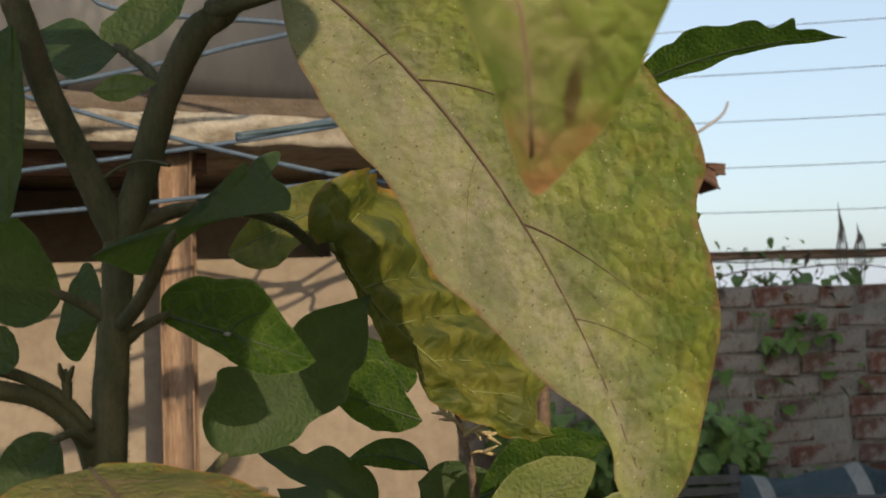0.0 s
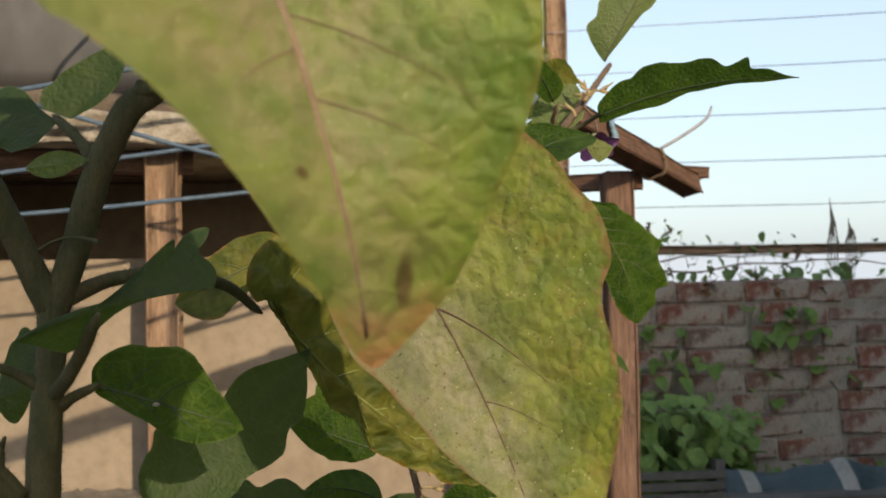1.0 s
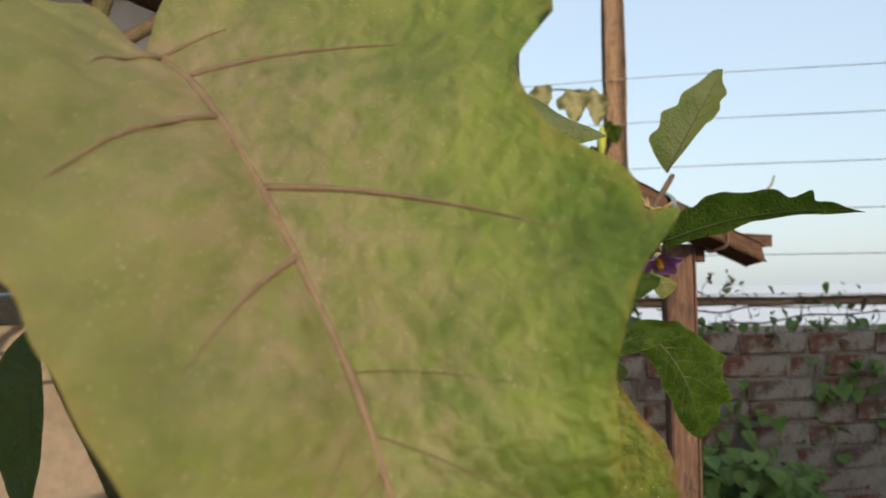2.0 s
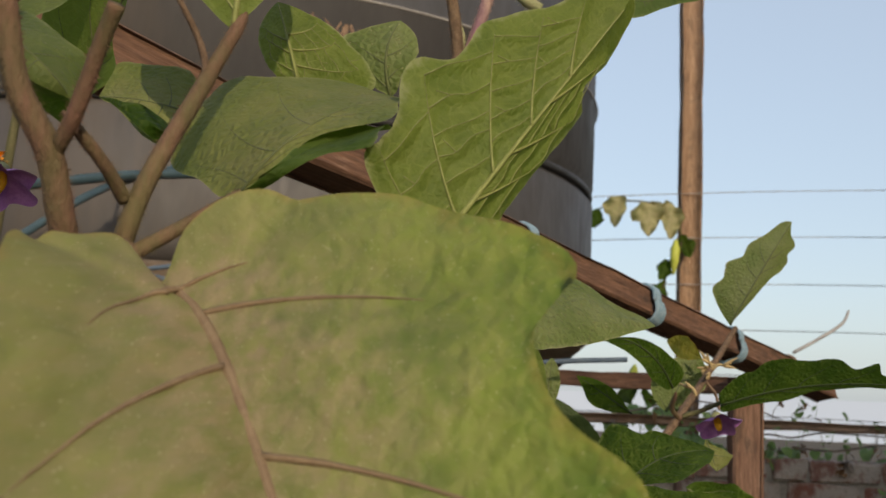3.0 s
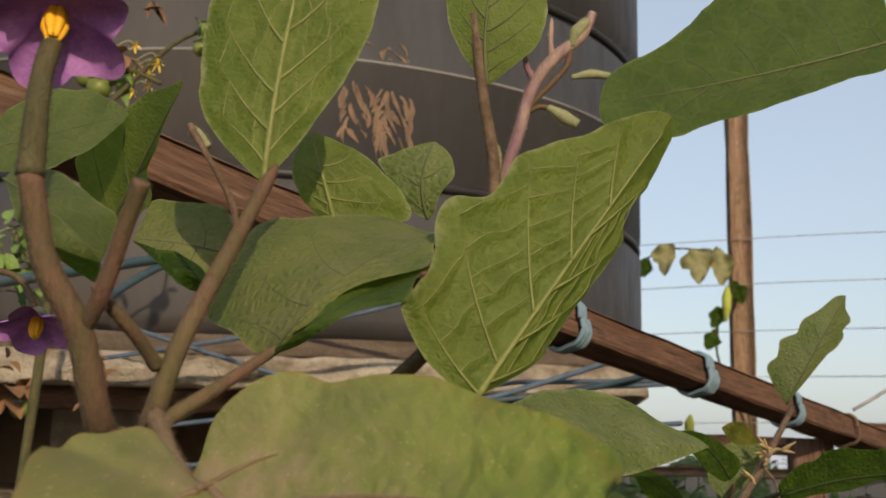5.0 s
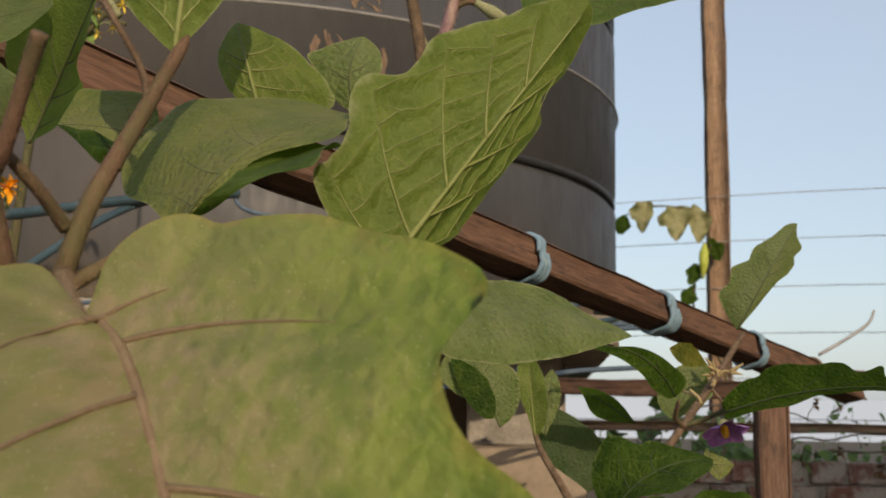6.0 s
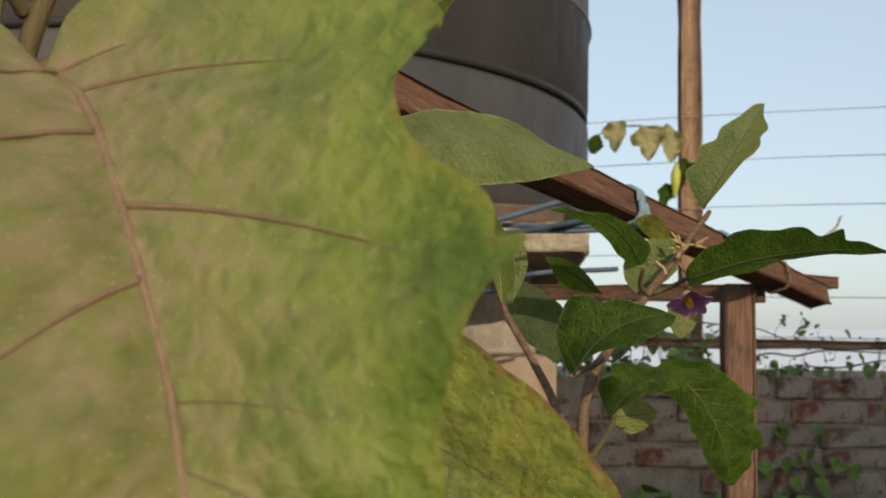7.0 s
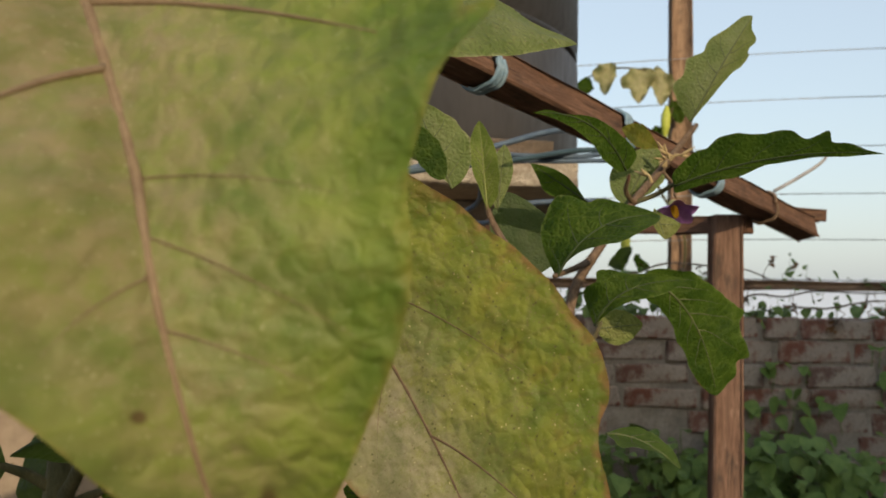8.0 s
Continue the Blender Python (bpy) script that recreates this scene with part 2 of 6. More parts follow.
def plain_material(name, a, b, scale=40.0, rough=0.7, relief=0.3, dist=0.002, stretch=(1, 1, 1), spec=0.35, dirt=None, dirt_amount=0.5, where="Object"):
    """A surface with variation at two scales, grain and fine relief."""
    k = Nodes(name)
    v = k.scaled(k.coord(where), stretch)
    n1, n2 = k.noise(v, scale, 5.0, 0.6), k.noise(v, scale * 7, 4.0, 0.65)
    c = k.mix(k.ramp(n1, 0.3, 0.7), a, b)
    c = k.mix(k.ramp(n2, 0.35, 0.75, 0.0, 0.35), c, tuple(q * 0.55 for q in a))
    if dirt:
        c = k.mix(k.math("MULTIPLY", k.ramp(k.noise(v, scale * 0.35, 6.0, 0.7), 0.5, 0.68), dirt_amount), c, dirt)
    r = k.ramp(n2, 0.2, 0.8, rough - 0.1, min(1.0, rough + 0.12))
    return k.done(c, r, k.bump(k.math("ADD", n1, n2), relief, dist), spec=spec)


def timber_material(name, dark, pale, worn, dirt, bare):
    """Sawn timber: grain along the piece, paler worn flecks, dark stains and short cracks."""
    k = Nodes(name)
    v = k.scaled(k.coord("UV"), (1.0, 0.07, 1.0))
    fibre, fine = k.noise(v, 190.0, 4.0, 0.6, 0.4), k.noise(v, 700.0, 3.0, 0.6)
    c = k.mix(k.ramp(fibre, 0.30, 0.70), dark, pale)
    c = k.mix(k.ramp(fine, 0.42, 0.72, 0.0, 0.5), c, tuple(q * 0.5 for q in dark))
    broad = k.noise(k.scaled(k.coord("UV"), (1.0, 0.35, 1.0)), 38.0, 5.0, 0.65)
    c = k.mix(k.ramp(broad, 0.52, 0.70, 0.0, 0.75), c, dirt)
    flake = k.math("MULTIPLY", k.ramp(k.noise(k.scaled(k.coord("UV"), (1.0, 0.16, 1.0)), 120.0, 4.0, 0.7), 0.60, 0.66), bare, clamp=True)
    c = k.mix(flake, c, worn)
    crack = k.ramp(k.noise(k.scaled(k.coord("UV"), (1.0, 0.03, 1.0)), 260.0, 2.0, 0.5), 0.66, 0.70)
    c = k.mix(k.math("MULTIPLY", crack, 0.7), c, tuple(q * 0.4 for q in dirt))
    relief = k.math("SUBTRACT", k.math("ADD", fibre, k.math("MULTIPLY", fine, 0.5)), crack)
    return k.done(c, k.ramp(fine, 0.2, 0.8, 0.72, 0.92), k.bump(relief, 0.7, 0.0025), spec=0.3)


LEAF_DUSTY = leaf_material("dusty green leaf", (0.056, 0.108, 0.007), (0.122, 0.176, 0.018), (0.212, 0.172, 0.098), 0.92, 0.16, rim=0.15, relief=0.52, netamount=0.10, net=(0.17, 0.16, 0.055), cell=62.0, dome=1.25, spots=((1.1874, 0.1322, 0.0015, 0.0050), (1.1700, 0.1147, 0.0011, 0.0011), (1.1638, 0.0760, 0.0011, 0.0011), (1.1694, 0.0926, 0.0008, 0.0008)), burn=0.8, lean=(1.10, 1.26), quilt=0.12, softness=0.5, grain=0.45, fleck=0.3, green=0.42, blotch=0.7)
LEAF_SPECK = leaf_material("speckled dusty leaf", (0.072, 0.105, 0.010), (0.148, 0.170, 0.020), (0.232, 0.206, 0.142), 0.95, 0.16, rim=0.85, relief=0.42, dome=1.1, rimcol=(0.15, 0.07, 0.03), netamount=0.30, net=(0.075, 0.070, 0.018), rust=0.35, speck=0.85, cell=58.0, lean=(1.82, 1.88), quilt=0.2, softness=0.5, green=0.22, fleck=0.15, blotch=0.8)
LEAF_CRISP = leaf_material("crumpled yellowing leaf", (0.034, 0.052, 0.006), (0.115, 0.125, 0.016), (0.13, 0.085, 0.03), 0.3, 0.22, glow=(0.30, 0.34, 0.04), rim=0.5, relief=0.6, netamount=0.10, cell=60.0, quilt=0.4, softness=0.9, net=(0.20, 0.19, 0.05), rust=0.22)
# The pale rimcol here paints rim light caught in the leaf's fuzz.
LEAF_BACK = leaf_material("green leaf underside", (0.073, 0.109, 0.015), (0.113, 0.153, 0.026), (0.150, 0.160, 0.070), 0.25, 0.42, glow=(0.34, 0.46, 0.06), rim=0.6, rimcol=(0.33, 0.34, 0.20), relief=0.4, net=(0.30, 0.33, 0.10), netamount=0.12, cell=150.0, quilt=0.35, grain=0.5)
# Leaf green with the shade among the plants put into its colour.
LEAF_SHADE = leaf_material("leaf green darkened for shade", (0.016, 0.035, 0.010), (0.026, 0.049, 0.013), (0.052, 0.056, 0.032), 0.4, 0.25, rim=0.3, rimcol=(0.16, 0.18, 0.11), relief=0.35, netamount=0.03)
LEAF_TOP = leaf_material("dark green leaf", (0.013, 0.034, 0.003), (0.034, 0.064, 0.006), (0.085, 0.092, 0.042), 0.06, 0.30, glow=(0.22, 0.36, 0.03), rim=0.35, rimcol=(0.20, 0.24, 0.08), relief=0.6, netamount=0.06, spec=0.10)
LEAF_PALE = leaf_material("pale grey-green leaf", (0.088, 0.118, 0.026), (0.125, 0.150, 0.038), (0.175, 0.160, 0.080), 0.45, 0.30, rim=0.4, rimcol=(0.34, 0.32, 0.18), relief=0.55, netamount=0.05, speck=0.35, grain=1.8)
LEAF_RUST = leaf_material("rusty yellow leaf", (0.072, 0.092, 0.014), (0.125, 0.132, 0.026), (0.16, 0.105, 0.05), 0.6, 0.20, rim=0.8, relief=0.7, grain=1.6, netamount=0.06, speck=1.0, cell=90.0, net=(0.12, 0.10, 0.03), rust=0.8)
STEM = plain_material("hairy olive stem", (0.054, 0.055, 0.023), (0.100, 0.092, 0.044), 130, 0.88, 0.45, 0.0006, (1, 1, 0.4), dirt=(0.085, 0.055, 0.034), dirt_amount=0.5)
STEM_YOUNG = plain_material("purplish green stem", (0.092, 0.074, 0.036), (0.138, 0.074, 0.052), 110, 0.85, 0.8, 0.0009, (1, 1, 0.35), dirt=(0.105, 0.112, 0.042), dirt_amount=0.42)
STEM_TAN = plain_material("tan brown stem", (0.095, 0.062, 0.041), (0.185, 0.128, 0.085), 240, 0.85, 0.7, 0.0008)
VEIN = plain_material("brown purple vein", (0.148, 0.102, 0.062), (0.190, 0.138, 0.082), 200, 0.75, 0.5, 0.0005)
VEIN_BROWN = plain_material("dry brown vein", (0.085, 0.055, 0.032), (0.125, 0.085, 0.050), 300, 0.8, 0.6, 0.0005)
VEIN_TOP = plain_material("dark green vein", (0.028, 0.046, 0.013), (0.045, 0.065, 0.02), 200, 0.65, 0.4, 0.0004)
VEIN_PALE = plain_material("pale green vein", (0.150, 0.172, 0.048), (0.190, 0.210, 0.068), 200, 0.65, 0.4, 0.0004)
VEIN_DARK = plain_material("dull green vein", (0.070, 0.090, 0.032), (0.098, 0.115, 0.042), 200, 0.65, 0.4, 0.0004)
WOOD = timber_material("weathered red-brown timber", (0.095, 0.053, 0.037), (0.170, 0.102, 0.072), (0.29, 0.205, 0.155), (0.040, 0.030, 0.024), 0.30)
WOOD_BEAM = timber_material("rough brown beam timber", (0.082, 0.044, 0.029), (0.160, 0.088, 0.056), (0.27, 0.185, 0.135), (0.028, 0.020, 0.017), 0.30)
WOOD_POLE = timber_material("grey-brown pole timber", (0.20, 0.120, 0.075), (0.33, 0.225, 0.150), (0.47, 0.37, 0.27), (0.085, 0.058, 0.042), 0.40)
TANK = plain_material("black plastic tank", (0.036, 0.036, 0.039), (0.050, 0.049, 0.051), 6, 0.55, 0.25, 0.002, (0.620, 0.620, 0.186), 0.4, dirt=(0.115, 0.090, 0.068), dirt_amount=0.35)
# Tank plastic made darker to paint the shade inside its grooves.
TANK_GROOVE_SHADE = plain_material("black plastic darkened as groove shade", (0.02, 0.02, 0.022), (0.03, 0.03, 0.03), 10, 0.5, 0.2)
MUD = plain_material("dried orange mud", (0.120, 0.082, 0.058), (0.225, 0.152, 0.102), 60, 0.9, 0.6, 0.002, (1, 1, 0.3), dirt=(0.12, 0.08, 0.055), dirt_amount=0.6)
STEM_PURPLE = plain_material("violet-flushed downy stem", (0.20, 0.11, 0.14), (0.34, 0.25, 0.21), 110, 0.85, 0.6, 0.0008, (1, 1, 0.35))
SEAM = plain_material("scuffed grey seam", (0.17, 0.165, 0.16), (0.24, 0.23, 0.22), 40, 0.6, 0.3)
PLASTER = plain_material("beige lime plaster", (0.190, 0.148, 0.106), (0.250, 0.200, 0.148), 5, 0.9, 0.4, 0.004, dirt=(0.135, 0.105, 0.078), dirt_amount=0.6)
SLAB = plain_material("rough pale concrete", (0.40, 0.34, 0.27), (0.60, 0.54, 0.44), 30, 0.92, 1.0, 0.012, dirt=(0.20, 0.15, 0.105), dirt_amount=0.75)
MORTAR = plain_material("grey mortar", (0.225, 0.205, 0.178), (0.36, 0.332, 0.29), 12, 0.95, 0.8, 0.005, dirt=(0.12, 0.11, 0.095))
SCREED = plain_material("brown cement screed", (0.085, 0.066, 0.050), (0.125, 0.096, 0.072), 22, 0.92, 0.8, 0.006, dirt=(0.06, 0.05, 0.04), dirt_amount=0.5)
RUBBLE = plain_material("grey-brown rubble", (0.15, 0.13, 0.11), (0.27, 0.235, 0.19), 30, 0.95, 0.9, 0.006, dirt=(0.06, 0.05, 0.04), dirt_amount=0.7)
CABLE = plain_material("blue-grey nylon rope", (0.050, 0.080, 0.125), (0.085, 0.120, 0.160), 90, 0.6, 0.4, 0.001)
ROPE = plain_material("pale blue cord", (0.125, 0.215, 0.290), (0.205, 0.290, 0.355), 150, 0.7, 0.5, 0.001)
PIPE_BLUE = plain_material("dark teal hose", (0.028, 0.052, 0.068), (0.046, 0.078, 0.094), 30, 0.45, 0.2)
WIRE = plain_material("dull steel wire", (0.22, 0.22, 0.23), (0.32, 0.32, 0.33), 60, 0.5, 0.1)
SOIL = plain_material("dark garden soil", (0.050, 0.040, 0.028), (0.090, 0.072, 0.050), 6, 0.95, 0.8, 0.01, dirt=(0.045, 0.045, 0.025))
PETAL = plain_material("violet petal", (0.28, 0.11, 0.40), (0.44, 0.21, 0.52), 120, 0.6, 0.3, 0.0005)
ANTHER = plain_material("yellow anther", (0.75, 0.38, 0.02), (0.85, 0.50, 0.04), 200, 0.55, 0.3, 0.0004)
WITHERED = plain_material("withered tan calyx", (0.29, 0.22, 0.11), (0.38, 0.30, 0.16), 150, 0.8, 0.5, 0.0006)
LEAF_SAGE = leaf_material("sage green leaf", (0.076, 0.110, 0.028), (0.112, 0.146, 0.044), (0.155, 0.172, 0.098), 0.45, 0.30, rim=0.5, rimcol=(0.34, 0.33, 0.20), relief=0.6, netamount=0.05, speck=0.8, grain=2.0)
LEAF_DULL = leaf_material("dull green leaf", (0.050, 0.076, 0.018), (0.074, 0.102, 0.027), (0.120, 0.120, 0.060), 0.25, 0.30, rim=0.4, rimcol=(0.24, 0.25, 0.13), relief=0.3, netamount=0.06, speck=0.3)
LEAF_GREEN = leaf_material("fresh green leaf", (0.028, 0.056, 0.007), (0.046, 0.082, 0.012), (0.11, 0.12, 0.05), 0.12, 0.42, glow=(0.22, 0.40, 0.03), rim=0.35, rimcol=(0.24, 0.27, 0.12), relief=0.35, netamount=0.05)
LEAF_DRYING = leaf_material("pale drying vine leaf", (0.20, 0.21, 0.10), (0.32, 0.31, 0.17), (0.36, 0.30, 0.19), 0.6, 0.35, glow=(0.4, 0.4, 0.1), rim=0.6, relief=0.4)
ORANGE_LEAF = leaf_material("yellowed orange leaf", (0.50, 0.26, 0.02), (0.62, 0.36, 0.03), (0.40, 0.22, 0.05), 0.3, 0.3, glow=(0.7, 0.4, 0.03))
CALYX = plain_material("hairy green calyx", (0.20, 0.22, 0.11), (0.28, 0.27, 0.16), 150, 0.8, 0.5, 0.0006)


def brick_material():
    k = Nodes("old red brick")
    r = k.random()
    v = k.coord("Object")
    n1, n2 = k.noise(v, 16, 5, 0.65), k.noise(v, 90, 4, 0.6)
    c = k.mix(k.ramp(r, 0.0, 1.0), (0.195, 0.084, 0.060), (0.155, 0.105, 0.090))
    c = k.mix(k.ramp(n1, 0.40, 0.57, 0.0, 0.85), c, (0.36, 0.33, 0.29))
    c = k.mix(k.ramp(n2, 0.5, 0.75, 0.0, 0.5), c, (0.07, 0.05, 0.045))
    return k.done(c, 0.93, k.bump(k.math("ADD", n1, n2), 0.8, 0.005), spec=0.2)


BRICK = brick_material()


# ---- leaves ----
def leaf(parent, base, tip, left, right, mat, bow=0.0, lobes=4, lobe=0.10, back=0.0, curl=0.0, wave=0.03, pucker=0.0012, veins=4, vein=0.0011, vein_mat=None, res=(34, 9), seed=1, label="", name="leaf", power=0.75, via=None, mid_pts=None, rim_l=None, rim_r=None, vein_from=0.06, freq=45.0, tuck=None, tuck_r=None, folds=None, vein_ends=None, ladder=0, arch=0.10, quilted=None, laid_out=False):
    """A leaf whose midrib runs from base to tip and whose halves reach out to left and right. bow, curl, wave: how the midrib,
    the halves and the rim bend towards the viewer's side, as shares of the leaf's size."""
    base, tip, left, right = Vector(base), Vector(tip), Vector(left), Vector(right)
    ax = tip - base
    size = ax.length
    nor = ax.cross(right - left).normalized()
    if nor.y > 0:
        nor = -nor
    ctrl = (base + tip) / 2 + nor * bow * size * 2
    if via is not None:
        ctrl = Vector(via) * 2 - (base + tip) / 2
    rnd = random.Random(seed)
    ph = [rnd.uniform(0, 6.28) for _ in range(8)]

    knots = smooth_path([base, *mid_pts, tip], 121) if mid_pts else None

    def mid(s):
        if knots:
            t = min(max(s, 0.0), 1.0) * 120
            k = min(int(t), 119)
            return knots[k].lerp(knots[k + 1], t - k)
        return base * (1 - s) ** 2 + ctrl * 2 * s * (1 - s) + tip * s * s

    def along(p):
        return min(0.72, max(0.22, (p - base).dot(ax) / ax.length_squared))

    sides = []
    for p in (left, right):
        s0 = along(p)
        sides.append((p - mid(s0), s0))

    def spine(s):
        if s < 0:
            return base + (ctrl - base) * 2 * s
        return mid(min(s, 1.0))

    def half_width(s, side):
        s0 = sides[side][1]
        k = math.log(0.5) / math.log(s0)
        w = max(0.0, math.sin(math.pi * min(1.0, s ** k))) ** power
        c = math.sqrt(math.sin(math.pi * lobes * (s - s0)) ** 2 + 0.02)
        return w * (1 - lobe * c * min(1.0, 4 * s) * (1 - 0.4 * s))

    along_axis = ax.normalized()
    across = right - left
    across = (across - along_axis * across.dot(along_axis)).normalized()
    ns, nu = res
    rims = []
    for side, given in ((0, rim_l), (1, rim_r)):
        if given:
            pts = smooth_path([(0, 0, 0)] + [(x, y, 0) for x, y in given] + [(1, 0, 0)], 200)
            run = [0.0]
            for p, q in zip(pts, pts[1:]):
                run.append(run[-1] + math.hypot((q.x - p.x) * size, (q.y - p.y) * sides[side][0].length))
            row = [(float(np.interp(i / ns * run[-1], run, [p.x for p in pts])), float(np.interp(i / ns * run[-1], run, [p.y for p in pts]))) for i in range(ns + 1)]
        else:
            row = [(q / ns, half_width(q / ns, side)) for q in range(ns + 1)]
        rims.append([spine(x) + sides[side][0] * y * (1 + 0.012 * math.sin(31 * i / ns + ph[side]) + 0.008 * math.sin(83 * i / ns + ph[2 + side])) for i, (x, y) in enumerate(row)])

    def rim_at(side, s):
        t = min(max(s, 0.0), 1.0) * ns
        k = min(int(t), ns - 1)
        return rims[side][k].lerp(rims[side][k + 1], t - k)

    def surf(s, u):
        side = 0 if u < 0 else 1
        a = abs(u)
        w = sides[side][0].length
        p = mid(s).lerp(rim_at(side, s), a)
        p += nor * w * (curl * a * a + (wave * math.sin(11 * s + ph[4 + side]) + 0.5 * wave * math.sin(23 * s + ph[6 + side])) * a * a * min(1.0, 6 * (1 - s)))
        pull = tuck if u < 0 else tuck_r
        if pull:
            p += Vector((0, -pull[2], 0)) * a * a * math.exp(-((s - pull[0]) / pull[1]) ** 2) * min(1.0, 6 * (1 - s))
        reach = (rim_at(side, s) - mid(s)).length
        q = Vector(((p - base).dot(across) * freq, (p - base).dot(along_axis) * freq, seed * 3.7))
        if folds:
            bend = folds[1] * s + folds[2] * a + 1.5 * noise.noise(q * 0.16)
            p += nor * folds[0] * min(1.0, a * 2.5 + 0.15) * (abs(math.sin(math.pi * bend)) ** 0.7 - 0.5) * (0.6 + 0.8 * abs(noise.noise(q * 0.3)))
        p += nor * pucker * min(1.0, a * 3) * min(1.0, reach / (0.35 * w)) * (noise.noise(q) + 0.25 * noise.noise(q * 2.3))
        if back:
            p -= ax * back * a ** 1.4 * math.exp(-(s / 0.16) ** 2)
        return p

    bm = bmesh.new()
    flat_uv, leaf_uv = bm.loops.layers.uv.new("flat"), bm.loops.layers.uv.new("leaf")
    grid, info, run = [], {}, 0.0
    for i in range(ns + 1):
        s = 0.004 + 0.992 * (i / ns)
        row = []
        for j in range(-nu, nu + 1):
            u = j / nu
            v = bm.verts.new(surf(s, u))
            row.append(v)
        run += (row[nu].co - grid[-1][nu].co).length if grid else 0.0
        for side in (-1, 1):
            reach = 0.0
            for j in range(nu + 1):
                if j:
                    reach += (row[nu + side * j].co - row[nu + side * (j - 1)].co).length
                lift = (row[nu + side * j].co - row[nu].co).dot(along_axis)
                if laid_out:
                    info[row[nu + side * j]] = (row[nu + side * j].co.x - base.x + 0.37 * seed, base.z - row[nu + side * j].co.z, s, j / nu)
                    continue
                info[row[nu + side * j]] = (side * math.sqrt(max(reach * reach - lift * lift, 0.0)) + 0.37 * seed, run + lift, s, j / nu)
        grid.append(row)
    for i in range(ns):
        for j in range(2 * nu):
            fc = bm.faces.new((grid[i][j], grid[i][j + 1], grid[i + 1][j + 1], grid[i + 1][j]))
            for lp in fc.loops:
                a, b, c, d = info[lp.vert]
                lp[flat_uv].uv, lp[leaf_uv].uv = (a, b), (c, d)
    blade = BVHTree.FromBMesh(bm)
    runs = []
    if veins and mat is not LEAF_SHADE:
        runs.append(("midrib", [[surf(0.004 + 0.95 * q / 8, 0.0) for q in range(9)]], [1.5, 1.0, 0.35], 24))
        rows, weight = {-1: [], 1: []}, {}
        if vein_ends:
            for s1, end, *thin in vein_ends:
                start, end = surf(s1, 0.0), Vector(end)
                side = -1 if (end - start).dot(across) < 0 else 1
                knee = (start + end) / 2 - along_axis * arch * (end - start).length
                path = []
                for w in range(9):
                    g = w / 8
                    p = start * (1 - g) ** 2 + knee * 2 * g * (1 - g) + end * g * g
                    hit = blade.ray_cast(p - Vector((0, 0.2, 0)), Vector((0, 1, 0)))[0] or blade.find_nearest(p)[0]
                    path.append(hit + nor * vein * 0.15)
                rows[side].append(path)
                weight[id(path)] = thin[0] if thin else 1.0
        else:
            for q in range(veins):
                for side in (-1, 1):
                    s1 = vein_from + (0.72 - vein_from) * (q + 0.15 * side + rnd.uniform(-0.12, 0.12) + 0.2) / veins
                    s2 = min(0.93, s1 + 0.16 + 0.05 * rnd.random())
                    rows[side].append([surf(s1 + (s2 - s1) * (w / 8) ** 1.25, side * (w / 8) * 0.82) for w in range(9)])
        for side in rows:
            for path in rows[side]:
                w = weight[id(path)] if id(path) in weight else 1.0
                runs.append(("side_vein", [path], [0.85 * w, 0.5 * w, 0.10 * w], 20))
            for one, two in zip(rows[side], rows[side][1:]):
                rungs = round(ladder * min(1.0, (one[8] - one[0]).length / (0.5 * size)))
                for q in range(rungs):
                    g = (q + 0.6 + rnd.uniform(-0.2, 0.2)) / rungs * 7.5
                    p0 = one[min(int(g) + 1, 8)].lerp(one[min(int(g) + 2, 8)], g % 1)
                    p1 = two[min(int(g), 8)].lerp(two[min(int(g) + 1, 8)], g % 1)
                    jog = (along_axis * rnd.uniform(-0.07, 0.07) + across * rnd.uniform(-0.06, 0.06)) * (p1 - p0).length
                    pts = [p0, p0.lerp(p1, 0.35) + jog, p0.lerp(p1, 0.65) - jog * 0.6, p1]
                    fork = p0.lerp(p1, 0.3) + across * side * 0.2 * (p1 - p0).length
                    both = [[blade.find_nearest(p)[0] for p in pts]]
                    if q % 2:
                        both.append([blade.find_nearest(p)[0] for p in (pts[1], (pts[1] + fork) / 2, fork)])
                    runs.append(("cross_vein", both, [0.40, 0.22, 0.30], 12))
    if quilted and runs:
        spots = [p for _, both, _, _ in runs for path in both for p in smooth_path(path, 28)]
        tree = KDTree(len(spots))
        for i, p in enumerate(spots):
            tree.insert(p, i)
        tree.balance()
        for row in grid:
            for v in row:
                away = tree.find(v.co)[2]
                v.co += nor * quilted[0] * (1 - math.exp(-(away / quilted[1]) ** 2))
    ob = part(name, bm, mat, parent, label)
    for kind, both, radii, n in runs:
        bm = bmesh.new()
        for path in both:
            tube(bm, path, [vein * r for r in radii], 6 if kind == "midrib" else 4, n, 0.15, seed)
        part(kind, bm, vein_mat or (VEIN_TOP if mat in (LEAF_TOP, LEAF_SHADE) else VEIN_DARK), ob)
    return ob


